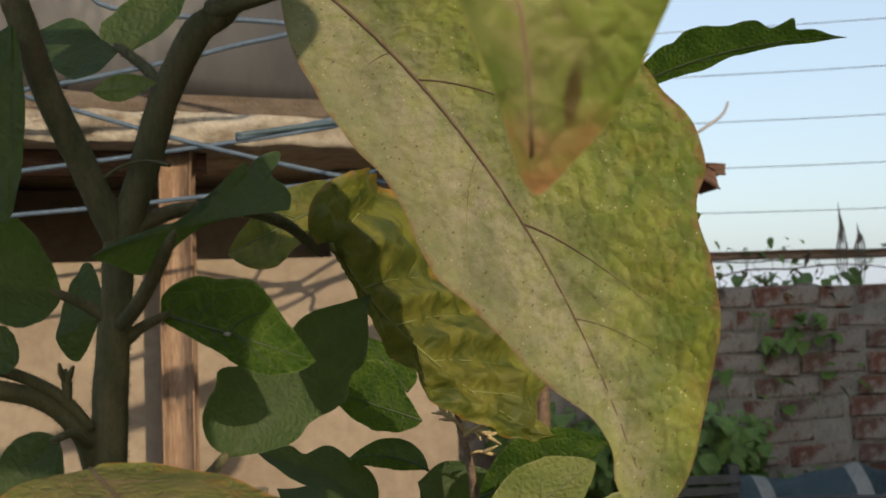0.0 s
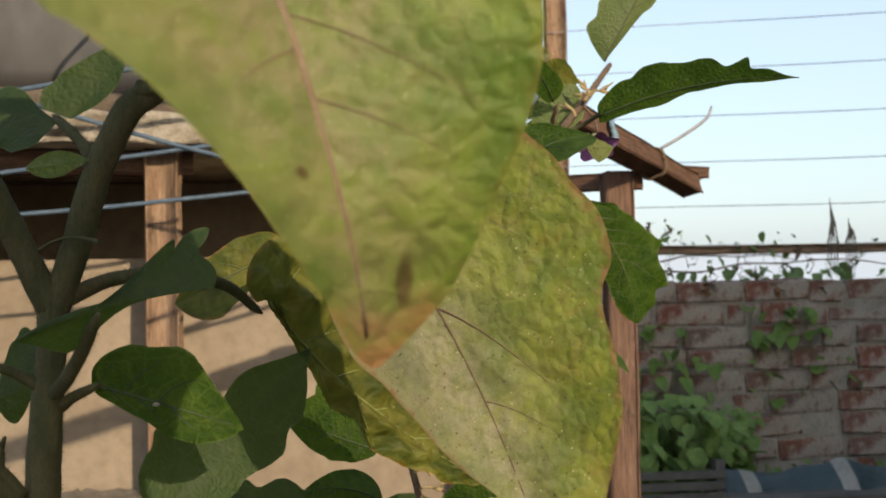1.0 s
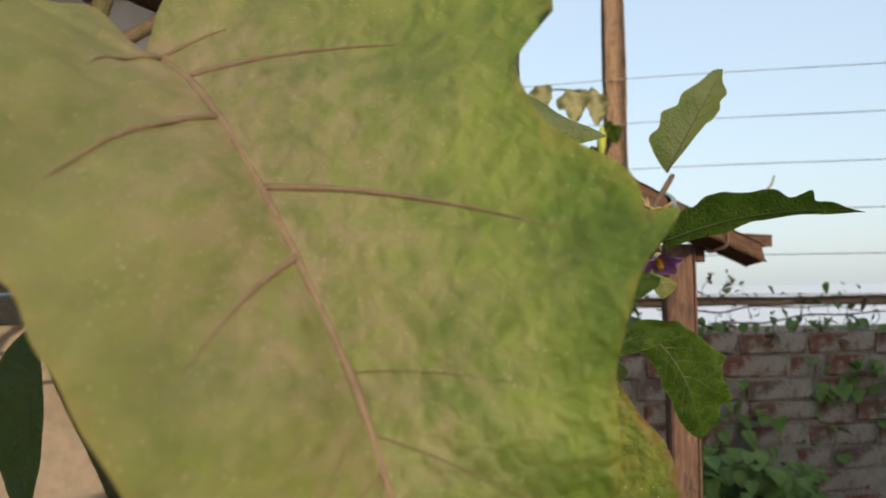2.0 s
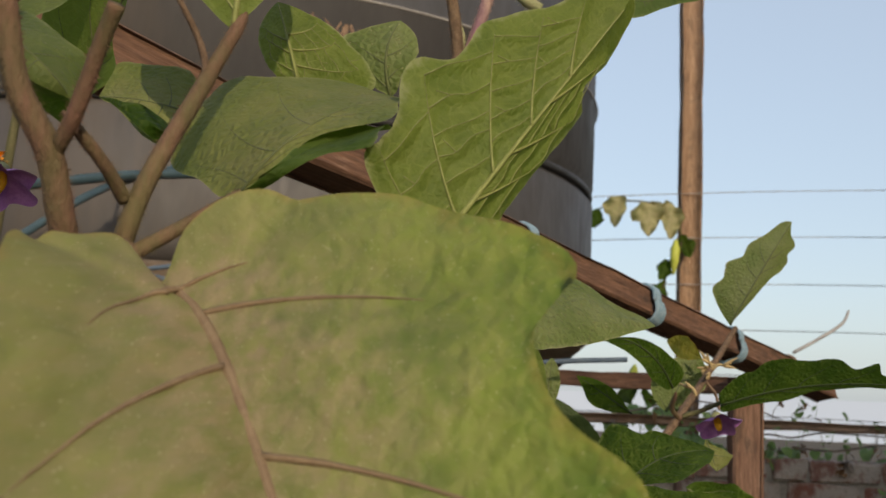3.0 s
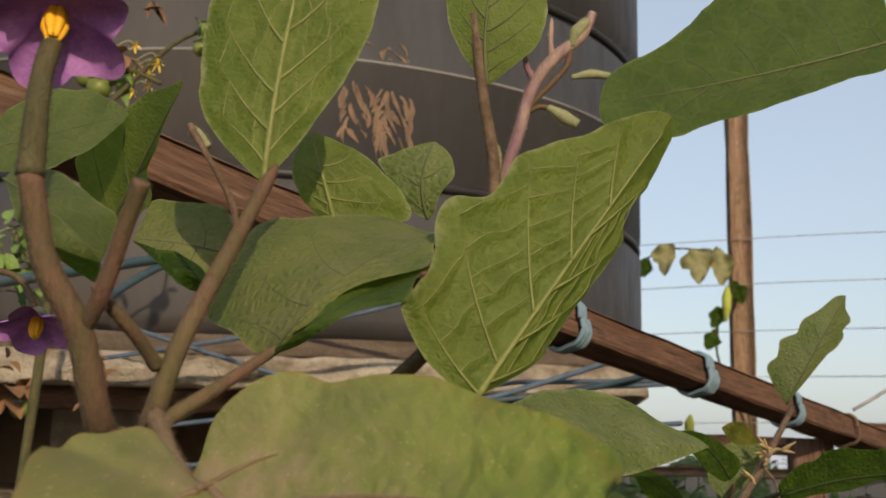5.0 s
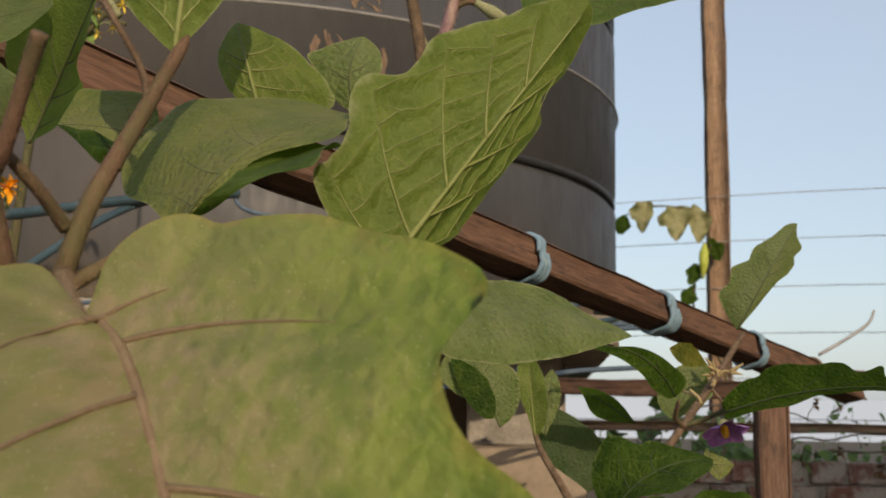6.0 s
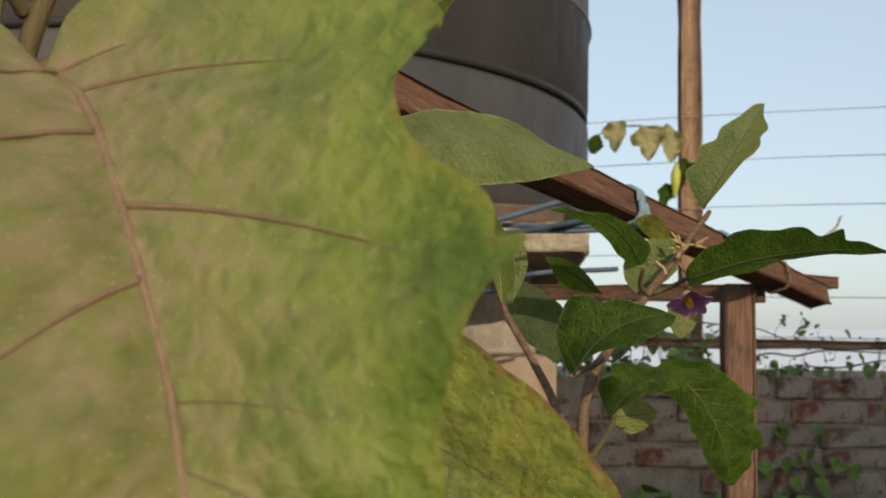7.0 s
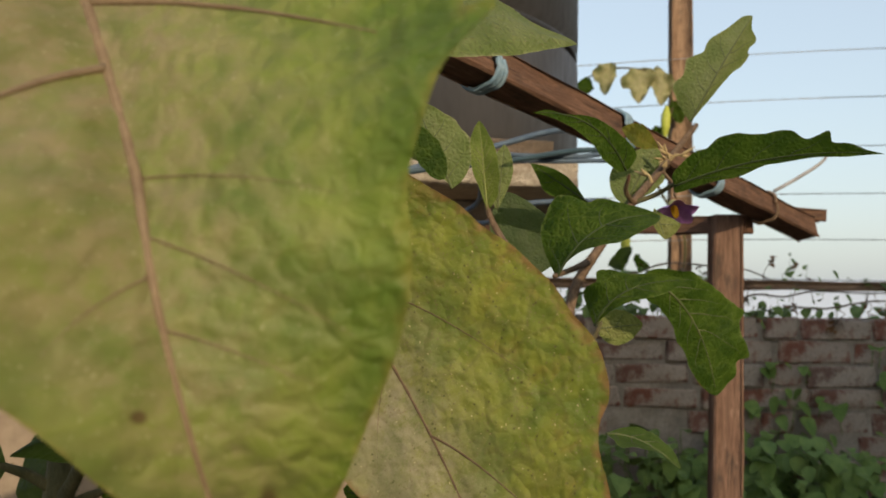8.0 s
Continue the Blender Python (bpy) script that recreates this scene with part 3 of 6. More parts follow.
def hairs(bm, density, length, seed):
    """Short fine hairs standing on the faces of bm."""
    rnd = random.Random(seed)
    bm.normal_update()
    for f in list(bm.faces):
        if len(f.verts) != 4:
            continue
        many = f.calc_area() * density
        for _ in range(int(many) + (rnd.random() < many % 1)):
            a, b, c, d = (v.co for v in f.verts)
            x, y = rnd.random(), rnd.random()
            p = a.lerp(b, x).lerp(d.lerp(c, x), y)
            lean = Vector((rnd.uniform(-1, 1), rnd.uniform(-1, 1), rnd.uniform(-1, 1)))
            w = f.normal.cross(lean).normalized() * length * 0.07
            bm.faces.new((bm.verts.new(p - w), bm.verts.new(p + w), bm.verts.new(p + (f.normal + lean * 0.4) * length * rnd.uniform(0.6, 1.2))))


def stalk(parent, pts, radii, mat=None, name="stem", label="", sides=12, rough=0.07, n=None):
    bm = bmesh.new()
    if name in ("petiole", "branch", "flower_stalk") and len(pts) == len(radii):
        end, before = Vector(pts[-1]), Vector(pts[-2])
        pts, radii = [*pts, end + (end - before).normalized() * radii[-1] * 3], [*radii, radii[-1] * 0.3]
    tube(bm, pts, radii, sides, n or 7 * len(pts), rough, len(pts))
    hairs(bm, 1.3e6, 0.0012, len(pts))
    return part(name, bm, mat or STEM, parent, label)


def flower(parent, at, face, size, seed=0, label="violet five-pointed flower with yellow anthers"):
    """A nodding nightshade flower: a starry violet corolla, a cone of anthers, a hairy calyx."""
    m = look(at, Vector(at) + Vector(face)).to_3x3()
    at = Vector(at)
    rnd = random.Random(seed)
    bm = bmesh.new()
    rings = []
    for i in range(9):
        r = i / 8
        row = []
        for j in range(50):
            w = 2 * math.pi * j / 50
            star = 0.66 + 0.34 * abs(math.cos(2.5 * w)) ** 1.3
            rad = size * (0.08 + r * (0.92 * star))
            z = -size * (0.38 * r ** 1.6) + 0.05 * size * math.sin(5 * w) * r + 0.035 * size * math.sin(9 * w + seed) * r * r
            row.append(bm.verts.new(at + m @ Vector((rad * math.cos(w), rad * math.sin(w), z))))
        rings.append(row)
    for a, b in zip(rings, rings[1:]):
        for j in range(50):
            bm.faces.new((a[j], a[(j + 1) % 50], b[(j + 1) % 50], b[j]))
    corolla = part("flower", bm, PETAL, parent, label)
    for j in range(6):
        w = 2 * math.pi * j / 6
        bm = bmesh.new()
        o = Vector((0.09 * size * math.cos(w), 0.09 * size * math.sin(w), 0))
        tube(bm, [at + m @ (o + Vector((0, 0, 0.02 * size))), at + m @ (o * 1.15 + Vector((0, 0, -0.28 * size))), at + m @ (o * 0.7 + Vector((0, 0, -0.52 * size)))], [0.05 * size, 0.075 * size, 0.03 * size], 7, 8)
        part("anther", bm, ANTHER, corolla)
    bm = bmesh.new()
    tube(bm, [at + m @ Vector((0, 0, 0.32 * size)), at + m @ Vector((0, 0, 0.2 * size)), at + m @ Vector((0, 0, 0.02 * size))], [0.07 * size, 0.2 * size, 0.27 * size], 10, 8, 0.1)
    part("calyx", bm, CALYX, corolla)
    return corolla


# ---- ground and walls ----
def ground():
    bm = bmesh.new()
    n = 60
    rows = []
    for i in range(n + 1):
        row = []
        for j in range(n + 1):
            x, y = ((2 * q / n - 1) for q in (i, j))
            x, y = (math.copysign(abs(q) ** 4, q) * 2500 for q in (x, y))
            z = 0.02 * noise.noise(Vector((x, y, 0)) * 0.8) if abs(x) < 20 and abs(y) < 20 else 0.0
            row.append(bm.verts.new((x, y + 1, z)))
        rows.append(row)
    for i in range(n):
        for j in range(n):
            bm.faces.new((rows[i][j], rows[i + 1][j], rows[i + 1][j + 1], rows[i][j + 1]))
    return tagged(part("ground", bm, SOIL), "dark bare brown garden soil", "ground", kind="structure")


ground()


# Added glowing sheet that paints sky-bright haze over the far strip of ground.
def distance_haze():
    k = Nodes("glowing painted haze")
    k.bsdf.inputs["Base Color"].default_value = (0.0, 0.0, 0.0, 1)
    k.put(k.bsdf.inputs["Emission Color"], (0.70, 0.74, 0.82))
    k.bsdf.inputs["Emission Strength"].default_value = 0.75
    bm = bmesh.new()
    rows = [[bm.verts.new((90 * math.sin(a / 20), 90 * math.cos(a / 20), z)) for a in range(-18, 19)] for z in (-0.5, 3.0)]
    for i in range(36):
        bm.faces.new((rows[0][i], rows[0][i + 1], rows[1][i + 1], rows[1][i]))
    return tagged(part("backdrop", bm, k.mat), "added glowing sheet of painted haze at the foot of the sky", "backdrop", kind="structure")


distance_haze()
WALL_Y, WALL_TOP = 3.80, 1.262


def brick_wall():
    bm = bmesh.new()
    box(bm, (-3.2, WALL_Y + 0.012, -0.05), (5.2, WALL_Y + 0.24, WALL_TOP - 0.012), 0.004)
    wall = flat(tagged(part("wall_north", bm, MORTAR), "old weathered brick garden wall with crumbling mortar", "wall", kind="structure"))
    shapes = []
    for i in range(8):
        for length in (0.232, 0.112):
            bm = bmesh.new()
            box(bm, (-length / 2, -0.02, -0.0345), (length / 2, 0.05, 0.0345), 0.005, 0.008)
            me = bpy.data.meshes.new("brick")
            bm.to_mesh(me)
            bm.free()
            me.materials.append(BRICK)
            shapes.append(me)
    rnd = random.Random(4)
    row = 0
    z = WALL_TOP - 0.033
    while z > 0.45:
        x = 0.05 - rnd.uniform(0, 0.12)
        k = row % 2
        while x < 2.75:
            head = (k % 3 == 2)
            length = 0.112 if head else 0.232
            gone = rnd.random() < (0.06 if row < 3 else 0.26)
            if not gone:
                ob = new("brick", shapes[2 * rnd.randrange(8) + (1 if head else 0)])
                ob.parent = wall
                ob.location = (x + length / 2, WALL_Y + 0.012 + rnd.uniform(0.002, 0.016), z + rnd.uniform(-0.003, 0.003))
                ob.rotation_euler = (rnd.uniform(-0.03, 0.03), rnd.uniform(-0.02, 0.02), rnd.uniform(-0.03, 0.03))
            x += length + rnd.uniform(0.007, 0.020)
            k += 1
        z -= 0.0775
        row += 1
    return wall


# ---- the lashed timbers ----
def timbers():
    th = thing("timber_frame", "weathered red-brown timber post and rafters lashed with blue cord", "timber frame", at=(0.515, 1.78, 0))

    def p(name, bm, mat, parent=None, label=""):
        ob = part(name, bm, mat, parent or th, label)
        return ob if name in ("lashing", "wire_end") else flat(ob)

    p("post", plank(bmesh.new(), (0.512, 1.785, -0.03), (0.512, 1.785, 1.452), 0.046, 0.046, 0.004, cuts=16, wob=0.004), WOOD)
    a, b = Vector((-0.2002, 0.6710, 1.6015)), Vector((0.693, 1.960, 1.443))
    beam = p("rafter", plank(bmesh.new(), a - (b - a) * 0.16, b, 0.037, 0.037, 0.003, roll=-0.24, cuts=24, wob=0.003), WOOD_BEAM)
    d = (b - a).normalized()
    side = d.cross(Vector((0, 0, 1))).normalized()
    up = side.cross(d)
    turn = Matrix.Rotation(-0.24, 3, d)
    side, up = turn @ side, turn @ up
    for t, loops in ((0.345, 3), (0.531, 4), (0.711, 3), (0.862, 1)):
        c = a + (b - a) * t
        pts = []
        for i in range(loops * 12 + 1):
            w = 2 * math.pi * i / 12
            sx, sy = math.cos(w), math.sin(w)
            q = max(abs(sx) / 0.0218, abs(sy) / 0.0218)
            pts.append(c + d * (0.0056 * (i / 12 - loops / 2) + 0.003 * math.sin(i)) + side * sx / q + up * sy / q)
        bm = bmesh.new()
        tube(bm, pts, [0.0027, 0.0027], 6, len(pts) * 3)
        p("lashing", bm, ROPE if loops > 1 else STEM_TAN, beam, "pale blue cord wound round the timber")
    p("crossbar", plank(bmesh.new(), (0.16, 2.16, 1.452), (0.55, 1.79, 1.438), 0.03, 0.028, 0.002, cuts=12, wob=0.003), WOOD_BEAM)
    p("stub", plank(bmesh.new(), (0.60, 1.98, 1.475), (0.735, 2.0, 1.468), 0.03, 0.022, 0.003, cuts=4, wob=0.004), WOOD_BEAM)
    bm = bmesh.new()
    tube(bm, [(0.615, 1.88, 1.50), (0.66, 1.89, 1.525), (0.70, 1.895, 1.552), (0.713, 1.898, 1.575)], [0.003, 0.003, 0.002], 6)
    p("wire_end", bm, WIRE)
    return th


# ---- the water tank on its plinth ----
TC = Vector((-0.58, 3.05, 0))
BASE = 1.62


def tank():
    th = thing("water_tank", "large black ribbed plastic water tank on a concrete plinth", "water tank", at=(TC.x, TC.y, BASE))
    prof = [(0.0, BASE), (0.95, BASE), (0.99, BASE + 0.015), (1.0, BASE + 0.045), (1.0, 1.908), (0.987, 1.920), (0.987, 1.951), (1.0, 1.963), (1.001, 2.152), (1.006, 2.160), (1.006, 2.171), (1.001, 2.178), (1.0, 2.354), (0.987, 2.366), (0.987, 2.395), (1.0, 2.407), (1.0, 2.76), (0.987, 2.77), (0.987, 2.81), (1.0, 2.82), (0.97, 2.95), (0.62, 3.14), (0.25, 3.22), (0.0, 3.22)]
    bm = bmesh.new()
    n = 120
    rows = [[bm.verts.new((TC.x + r * math.cos(2 * math.pi * j / n), TC.y + r * math.sin(2 * math.pi * j / n), z)) for j in range(n)] for r, z in prof if r > 0]
    for a, b in zip(rows, rows[1:]):
        for j in range(n):
            bm.faces.new((a[j], a[(j + 1) % n], b[(j + 1) % n], b[j]))
    bm.faces.new(rows[0][::-1])
    bm.faces.new(rows[-1])
    body = part("body", bm, TANK, th)
    # Dark beads lie in the grooves as painted shade; the seam is real.
    for z, r, mat, name in ((1.9355, 0.989, TANK_GROOVE_SHADE, "groove_shade"), (2.3805, 0.989, TANK_GROOVE_SHADE, "groove_shade"), (2.1655, 1.0055, SEAM, "seam")):
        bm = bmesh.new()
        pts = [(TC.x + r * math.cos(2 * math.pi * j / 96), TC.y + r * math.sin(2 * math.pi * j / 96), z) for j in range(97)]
        tube(bm, pts, [0.010 if name == "groove_shade" else 0.0035] * 2, 6, 193)
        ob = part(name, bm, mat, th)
    mud_streaks(th)
    return th


def mud_streaks(th):
    """Thin ragged splashes of dried mud, run down the tank's side."""
    rnd = random.Random(9)
    for at_x, at_z, wide, tall, many in ((-0.195, 2.06, 0.13, 0.13, 70), (-0.160, 2.19, 0.05, 0.05, 12), (-0.228, 2.20, 0.04, 0.04, 8)):
        bm = bmesh.new()
        for _ in range(many):
            x, z = at_x + wide * rnd.uniform(-0.5, 0.5), at_z + tall * rnd.uniform(-0.3, 0.5)
            w, h = rnd.uniform(0.0015, 0.0055), rnd.uniform(0.12, 0.45) * tall
            rows = []
            for i in range(7):
                t = i / 6
                half = w * (0.25 + 0.75 * math.sin(math.pi * min(1.0, 0.12 + 0.95 * t)) ** 0.6) * rnd.uniform(0.6, 1.2)
                row = []
                for dx in (-half, half):
                    px = x + dx + 0.006 * math.sin(3 * t + x * 90) + 0.10 * t * h
                    rr = 1.0025 + 0.001 * rnd.random()
                    row.append(bm.verts.new((px, TC.y - math.sqrt(rr * rr - (px - TC.x) ** 2), z - h * t)))
                rows.append(row)
            for a, b in zip(rows, rows[1:]):
                bm.faces.new((a[0], a[1], b[1], b[0]))
        tagged(part("mud_splash", bm, MUD, th), "dried orange-brown mud splash", kind="stuff")


def ledge():
    """The broken rubble ledge on which the plastered wall stands."""
    bm = bmesh.new()
    box(bm, (-1.9, 1.77, -0.03), (-0.09, 2.21, 0.885), 0.01)
    n, m = 130, 30
    rows = []
    for i in range(n + 1):
        row = []
        for j in range(m + 1):
            x, y = -1.9 + 1.81 * i / n, 1.75 + 0.46 * j / m
            q = Vector((x * 40, y * 40, 5))
            row.append(bm.verts.new((x, y, 0.905 + 0.010 * noise.noise(q) + 0.010 * noise.noise(q * 2.7) - (0.03 if j == 0 else 0))))
        rows.append(row)
    for i in range(n):
        for j in range(m):
            bm.faces.new((rows[i][j], rows[i + 1][j], rows[i + 1][j + 1], rows[i][j + 1]))
    tagged(part("ledge", bm, RUBBLE), "broken grey-brown rubble ledge below the plastered wall", "ledge", kind="structure")


PLASTER_TOP = 1.335


def slab_front(x):
    """How far off the slab's front edge runs: the plinth stands a little askew."""
    return 1.95 + 0.26 * (x + 0.45)


def course(bm, x0, x1, back, z0, z1, rough, seed):
    """One cast course with a broken, uneven front edge."""
    n, m = 110, 5
    rows = []
    for i in range(n + 1):
        x = x0 + (x1 - x0) * i / n
        y0 = slab_front(x) + back
        row = [bm.verts.new((x + 0.14, y0 + 2.3, z0)), bm.verts.new((x, y0 + 0.10, z0))]
        for j in range(m + 1):
            q = Vector((x * 9, j * 1.1, seed))
            row.append(bm.verts.new((x, y0 + rough * (noise.noise(q) + 0.5 * noise.noise(q * 3)), z0 + (z1 - z0) * j / m + 0.3 * rough * noise.noise(q * 1.7))))
        row += [bm.verts.new((x, y0 + 0.10, z1)), bm.verts.new((x + 0.14, y0 + 2.3, z1))]
        rows.append(row)
    for a, b in zip(rows, rows[1:]):
        for j in range(len(a) - 1):
            bm.faces.new((a[j], b[j], b[j + 1], a[j + 1]))
        bm.faces.new((a[0], a[-1], b[-1], b[0]))
    bm.faces.new(rows[0])
    bm.faces.new(rows[-1][::-1])
    return bm


def plinth():
    tagged(part("plinth_slab", course(bmesh.new(), -1.75, 0.325, 0.0, 1.528, 1.582, 0.022, 3), SLAB), "rough cast pale concrete slab under the tank", "slab", kind="structure")
    tagged(part("plinth_cap", course(bmesh.new(), -1.72, 0.28, 0.035, 1.584, BASE - 0.001, 0.008, 8), SCREED), "dull brown screed course between slab and tank", "screed", kind="structure")
    bm = bmesh.new()
    box(bm, (-1.7, 2.2, -0.02), (0.27, 4.1, PLASTER_TOP), 0.005)
    box(bm, (-1.7, 2.75, PLASTER_TOP - 0.01), (0.27, 4.1, 1.526), 0.005)
    tagged(part("wall_plinth", bm, PLASTER), "stained beige plastered plinth wall", "wall", kind="structure")
    th = thing("prop_post", "rough brown timber prop under the concrete slab", "timber post", at=(-0.239, 2.1, 0.92))
    ledge()
    ob = part("post", plank(bmesh.new(), (-0.239, 2.1, 0.90), (-0.239, 2.1, 1.527), 0.06, 0.06, 0.005, cuts=8, wob=0.004), WOOD_POLE, th)
    th = thing("board", "brown shuttering board wedged under the concrete slab", "board", at=(-0.8, 2.1, 1.505))
    flat(part("plank", plank(bmesh.new(), (-1.5, 1.84, 1.508), (-0.20, 2.18, 1.508), 0.09, 0.042, 0.004, cuts=12, wob=0.004), WOOD, th))
    for x in (-1.4, -0.8, 0.14):
        th = thing("pier", "short brick pier under the concrete slab", "pier", "piers under the slab", at=(x, 2.5, PLASTER_TOP))
        flat(part("block", box(bmesh.new(), (x - 0.1, 2.42, PLASTER_TOP - 0.002), (x + 0.1, 2.64, 1.527), 0.006), MORTAR, th))


# Unseen stepped wall, added out of view to keep sun off the bricks.
def shade_wall():
    bm = bmesh.new()
    box(bm, (3.0, -2.4, -0.05), (3.25, 4.0, 3.95), 0.01)
    box(bm, (3.0, -4.2, -0.05), (3.25, -2.396, 5.2), 0.01)
    tagged(part("wall_unseen", bm, PLASTER), "unseen tall plastered wall added to shade the brick wall", "wall", kind="structure")


shade_wall()
brick_wall()
timbers()
tank()
plinth()


def pole():
    th = thing("pole", "tall weathered timber pole carrying fence wires", "pole", at=(0.99, 4.46, 0))
    ob = part("shaft", plank(bmesh.new(), (0.993, 4.47, -0.03), (0.993, 4.47, 3.6), 0.084, 0.07, 0.006, cuts=30, wob=0.006), WOOD_POLE, th)
    for z in (2.254, 2.077, 1.896, 1.72, 1.55, 1.40):
        w = thing("fence_wire", "thin steel wire strung from the timber pole", "wire", "fence wires", at=(0.993, 4.42, z))
        bm = bmesh.new()
        tube(bm, [(-2.5, 5.64, z - 0.02), (-0.8, 5.05, z - 0.03), (0.993, 4.425, z), (2.0, 4.07, z - 0.006), (2.99, 3.73, z)], [0.0018, 0.0018], 5, 40)
        ob = part("strand", bm, WIRE, w)


pole()


def rail():
    th = thing("rail", "grey-brown timber rail above the brick wall", "rail", at=(1.2, 3.80, 1.37))
    ob = part("bar", plank(bmesh.new(), (-2.5, 3.84, 1.372), (4.6, 3.79, 1.372), 0.035, 0.032, 0.004, cuts=40, wob=0.006), WOOD_POLE, th)
    for x in (-1.4, 0.16, 2.75):
        part("bracket", plank(bmesh.new(), (x, 3.84, 1.20), (x, 3.84, 1.40), 0.02, 0.006, 0.001, cuts=2), WIRE, th)
    return th


rail()


def ropes():
    runs = [
        ([(-0.5986, 1.8300, 1.5628), (-0.3889, 1.8300, 1.5967), (-0.2515, 1.8300, 1.6245), (-0.1291, 1.8300, 1.6539), (-0.0223, 1.8300, 1.6900), (-0.3267, 1.8300, 1.7259), (-0.2591, 1.8300, 1.8594)], CABLE, 0.0045, "blue-grey nylon rope slung in front of the tank"),
        ([(-0.5992, 1.8300, 1.4415), (-0.4241, 1.8300, 1.4652), (-0.2188, 1.8300, 1.4910), (0.0458, 1.8300, 1.5296), (0.0934, 1.6200, 1.5219), (0.2587, 1.7000, 1.5307), (0.3378, 1.7500, 1.5447)], CABLE, 0.0042, "blue-grey nylon rope slung in front of the tank"),
        ([(-0.5568, 1.8300, 1.6148), (-0.3723, 1.8300, 1.5595), (-0.1319, 1.8300, 1.4900), (0.1156, 1.8300, 1.4385), (0.1873, 1.7000, 1.4585), (0.3199, 1.7500, 1.4709)], CABLE, 0.0045, "blue-grey nylon rope slung in front of the tank"),
        ([(-0.5748, 1.8300, 1.3850), (-0.4416, 1.8300, 1.3957), (-0.2200, 1.8300, 1.4140), (0.0980, 1.8300, 1.4541), (0.1352, 1.6600, 1.5094), (0.2587, 1.7000, 1.5239), (0.3549, 1.7500, 1.5318)], CABLE, 0.0042, "blue-grey nylon rope slung in front of the tank"),
        ([(-0.5892, 1.2000, 1.5866), (-0.5190, 1.2500, 1.6042), (-0.4530, 1.3500, 1.6347), (-0.3712, 1.4500, 1.6682), (-0.2732, 1.5500, 1.6946)], PIPE_BLUE, 0.0075, "dark teal plastic hose by the tank"),
        ([(-0.4498, 1.2500, 1.5466), (-0.4099, 1.3500, 1.6136), (-0.3854, 1.4500, 1.6590), (-0.3366, 1.5500, 1.7012)], PIPE_BLUE, 0.0060, "dark teal plastic hose by the tank"),
        ([(-0.0947, 1.5000, 1.4631), (0.0220, 1.5500, 1.4923), (0.1467, 1.6000, 1.5327), (0.2232, 1.6600, 1.5613), (0.3006, 1.7500, 1.5830)], CABLE, 0.0048, "blue-grey nylon rope slung below the rafter"),
        ([(-0.0947, 1.5000, 1.4668), (0.0374, 1.5500, 1.4910), (0.1627, 1.6000, 1.5114), (0.2884, 1.7200, 1.5434), (0.3805, 1.7600, 1.5373)], PIPE_BLUE, 0.0048, "dark teal hose slung below the rafter"),
    ]
    for pts, mat, r, label in runs:
        bm = bmesh.new()
        tube(bm, pts, [r * 0.9, r * 0.9], 8, 60)
        tagged(part("rope" if mat is CABLE else "hose", bm, mat), label, "rope" if mat is CABLE else "hose", "ropes and hoses by the tank")


ropes()

# ---- the near eggplant ----
plant = thing("eggplant", "tall eggplant with dusty lobed leaves and violet flowers", "plant", at=(-0.075, 0.43, 0))
plant_2 = thing("eggplant", "eggplant shoot with dark green leaves and one violet flower", "plant", at=(0.20, 0.80, 0))


# stems, from the trunk upwards
stalk(plant, [(-0.0759, 0.4300, 1.1577), (-0.0746, 0.4300, 1.1979), (-0.0728, 0.4300, 1.2304), (-0.0709, 0.4300, 1.2549), (-0.0696, 0.4300, 1.2764)], [0.0070, 0.0067, 0.0062, 0.0056, 0.0060], name="trunk", label="thick hairy olive-brown trunk")
stalk(plant, [(-0.1385, 0.43, 0.55), (-0.134, 0.43, 0.02), (-0.130, 0.43, -0.03)][:2] + [(-0.0763, 0.4300, 1.1577)], [0.007, 0.0072, 0.0070], name="trunk_foot")
stalk(plant, [(-0.0700, 0.4300, 1.2744), (-0.0808, 0.4250, 1.2998), (-0.0932, 0.4200, 1.3286), (-0.1032, 0.4150, 1.3607), (-0.1168, 0.4100, 1.3949)], [0.0056, 0.0051, 0.0050, 0.0048, 0.004], name="branch")
stalk(plant, [(-0.0696, 0.4300, 1.2744), (-0.0613, 0.4300, 1.2980), (-0.0521, 0.4250, 1.3262), (-0.0406, 0.4200, 1.3478), (-0.0295, 0.4100, 1.3637), (-0.0770, 0.3600, 1.4104), (-0.0754, 0.3450, 1.4211)], [0.0058, 0.0056, 0.0054, 0.0054, 0.0046, 0.004, 0.004], name="branch")
stalk(plant, [(-0.0348, 0.4170, 1.3553), (-0.0227, 0.4100, 1.3566), (-0.0086, 0.4050, 1.3594)], [0.0040, 0.0028, 0.0022], name="petiole")
stalk(plant, [(-0.0768, 0.3450, 1.4159), (-0.0728, 0.3100, 1.4292), (-0.0757, 0.2970, 1.4543), (-0.0836, 0.2900, 1.4714), (-0.0878, 0.2850, 1.4956)], [0.0042, 0.0040, 0.0040, 0.0036, 0.0034], STEM_YOUNG, name="stem", label="young stem flushed purple")
stalk(plant, [(-0.0877, 0.2850, 1.4949), (-0.0882, 0.2870, 1.5128), (-0.0888, 0.2900, 1.5251), (-0.0888, 0.2950, 1.5353)], [0.0039, 0.0034, 0.0030, 0.003], STEM, name="flower_stalk", label="dark purple flower stalk")
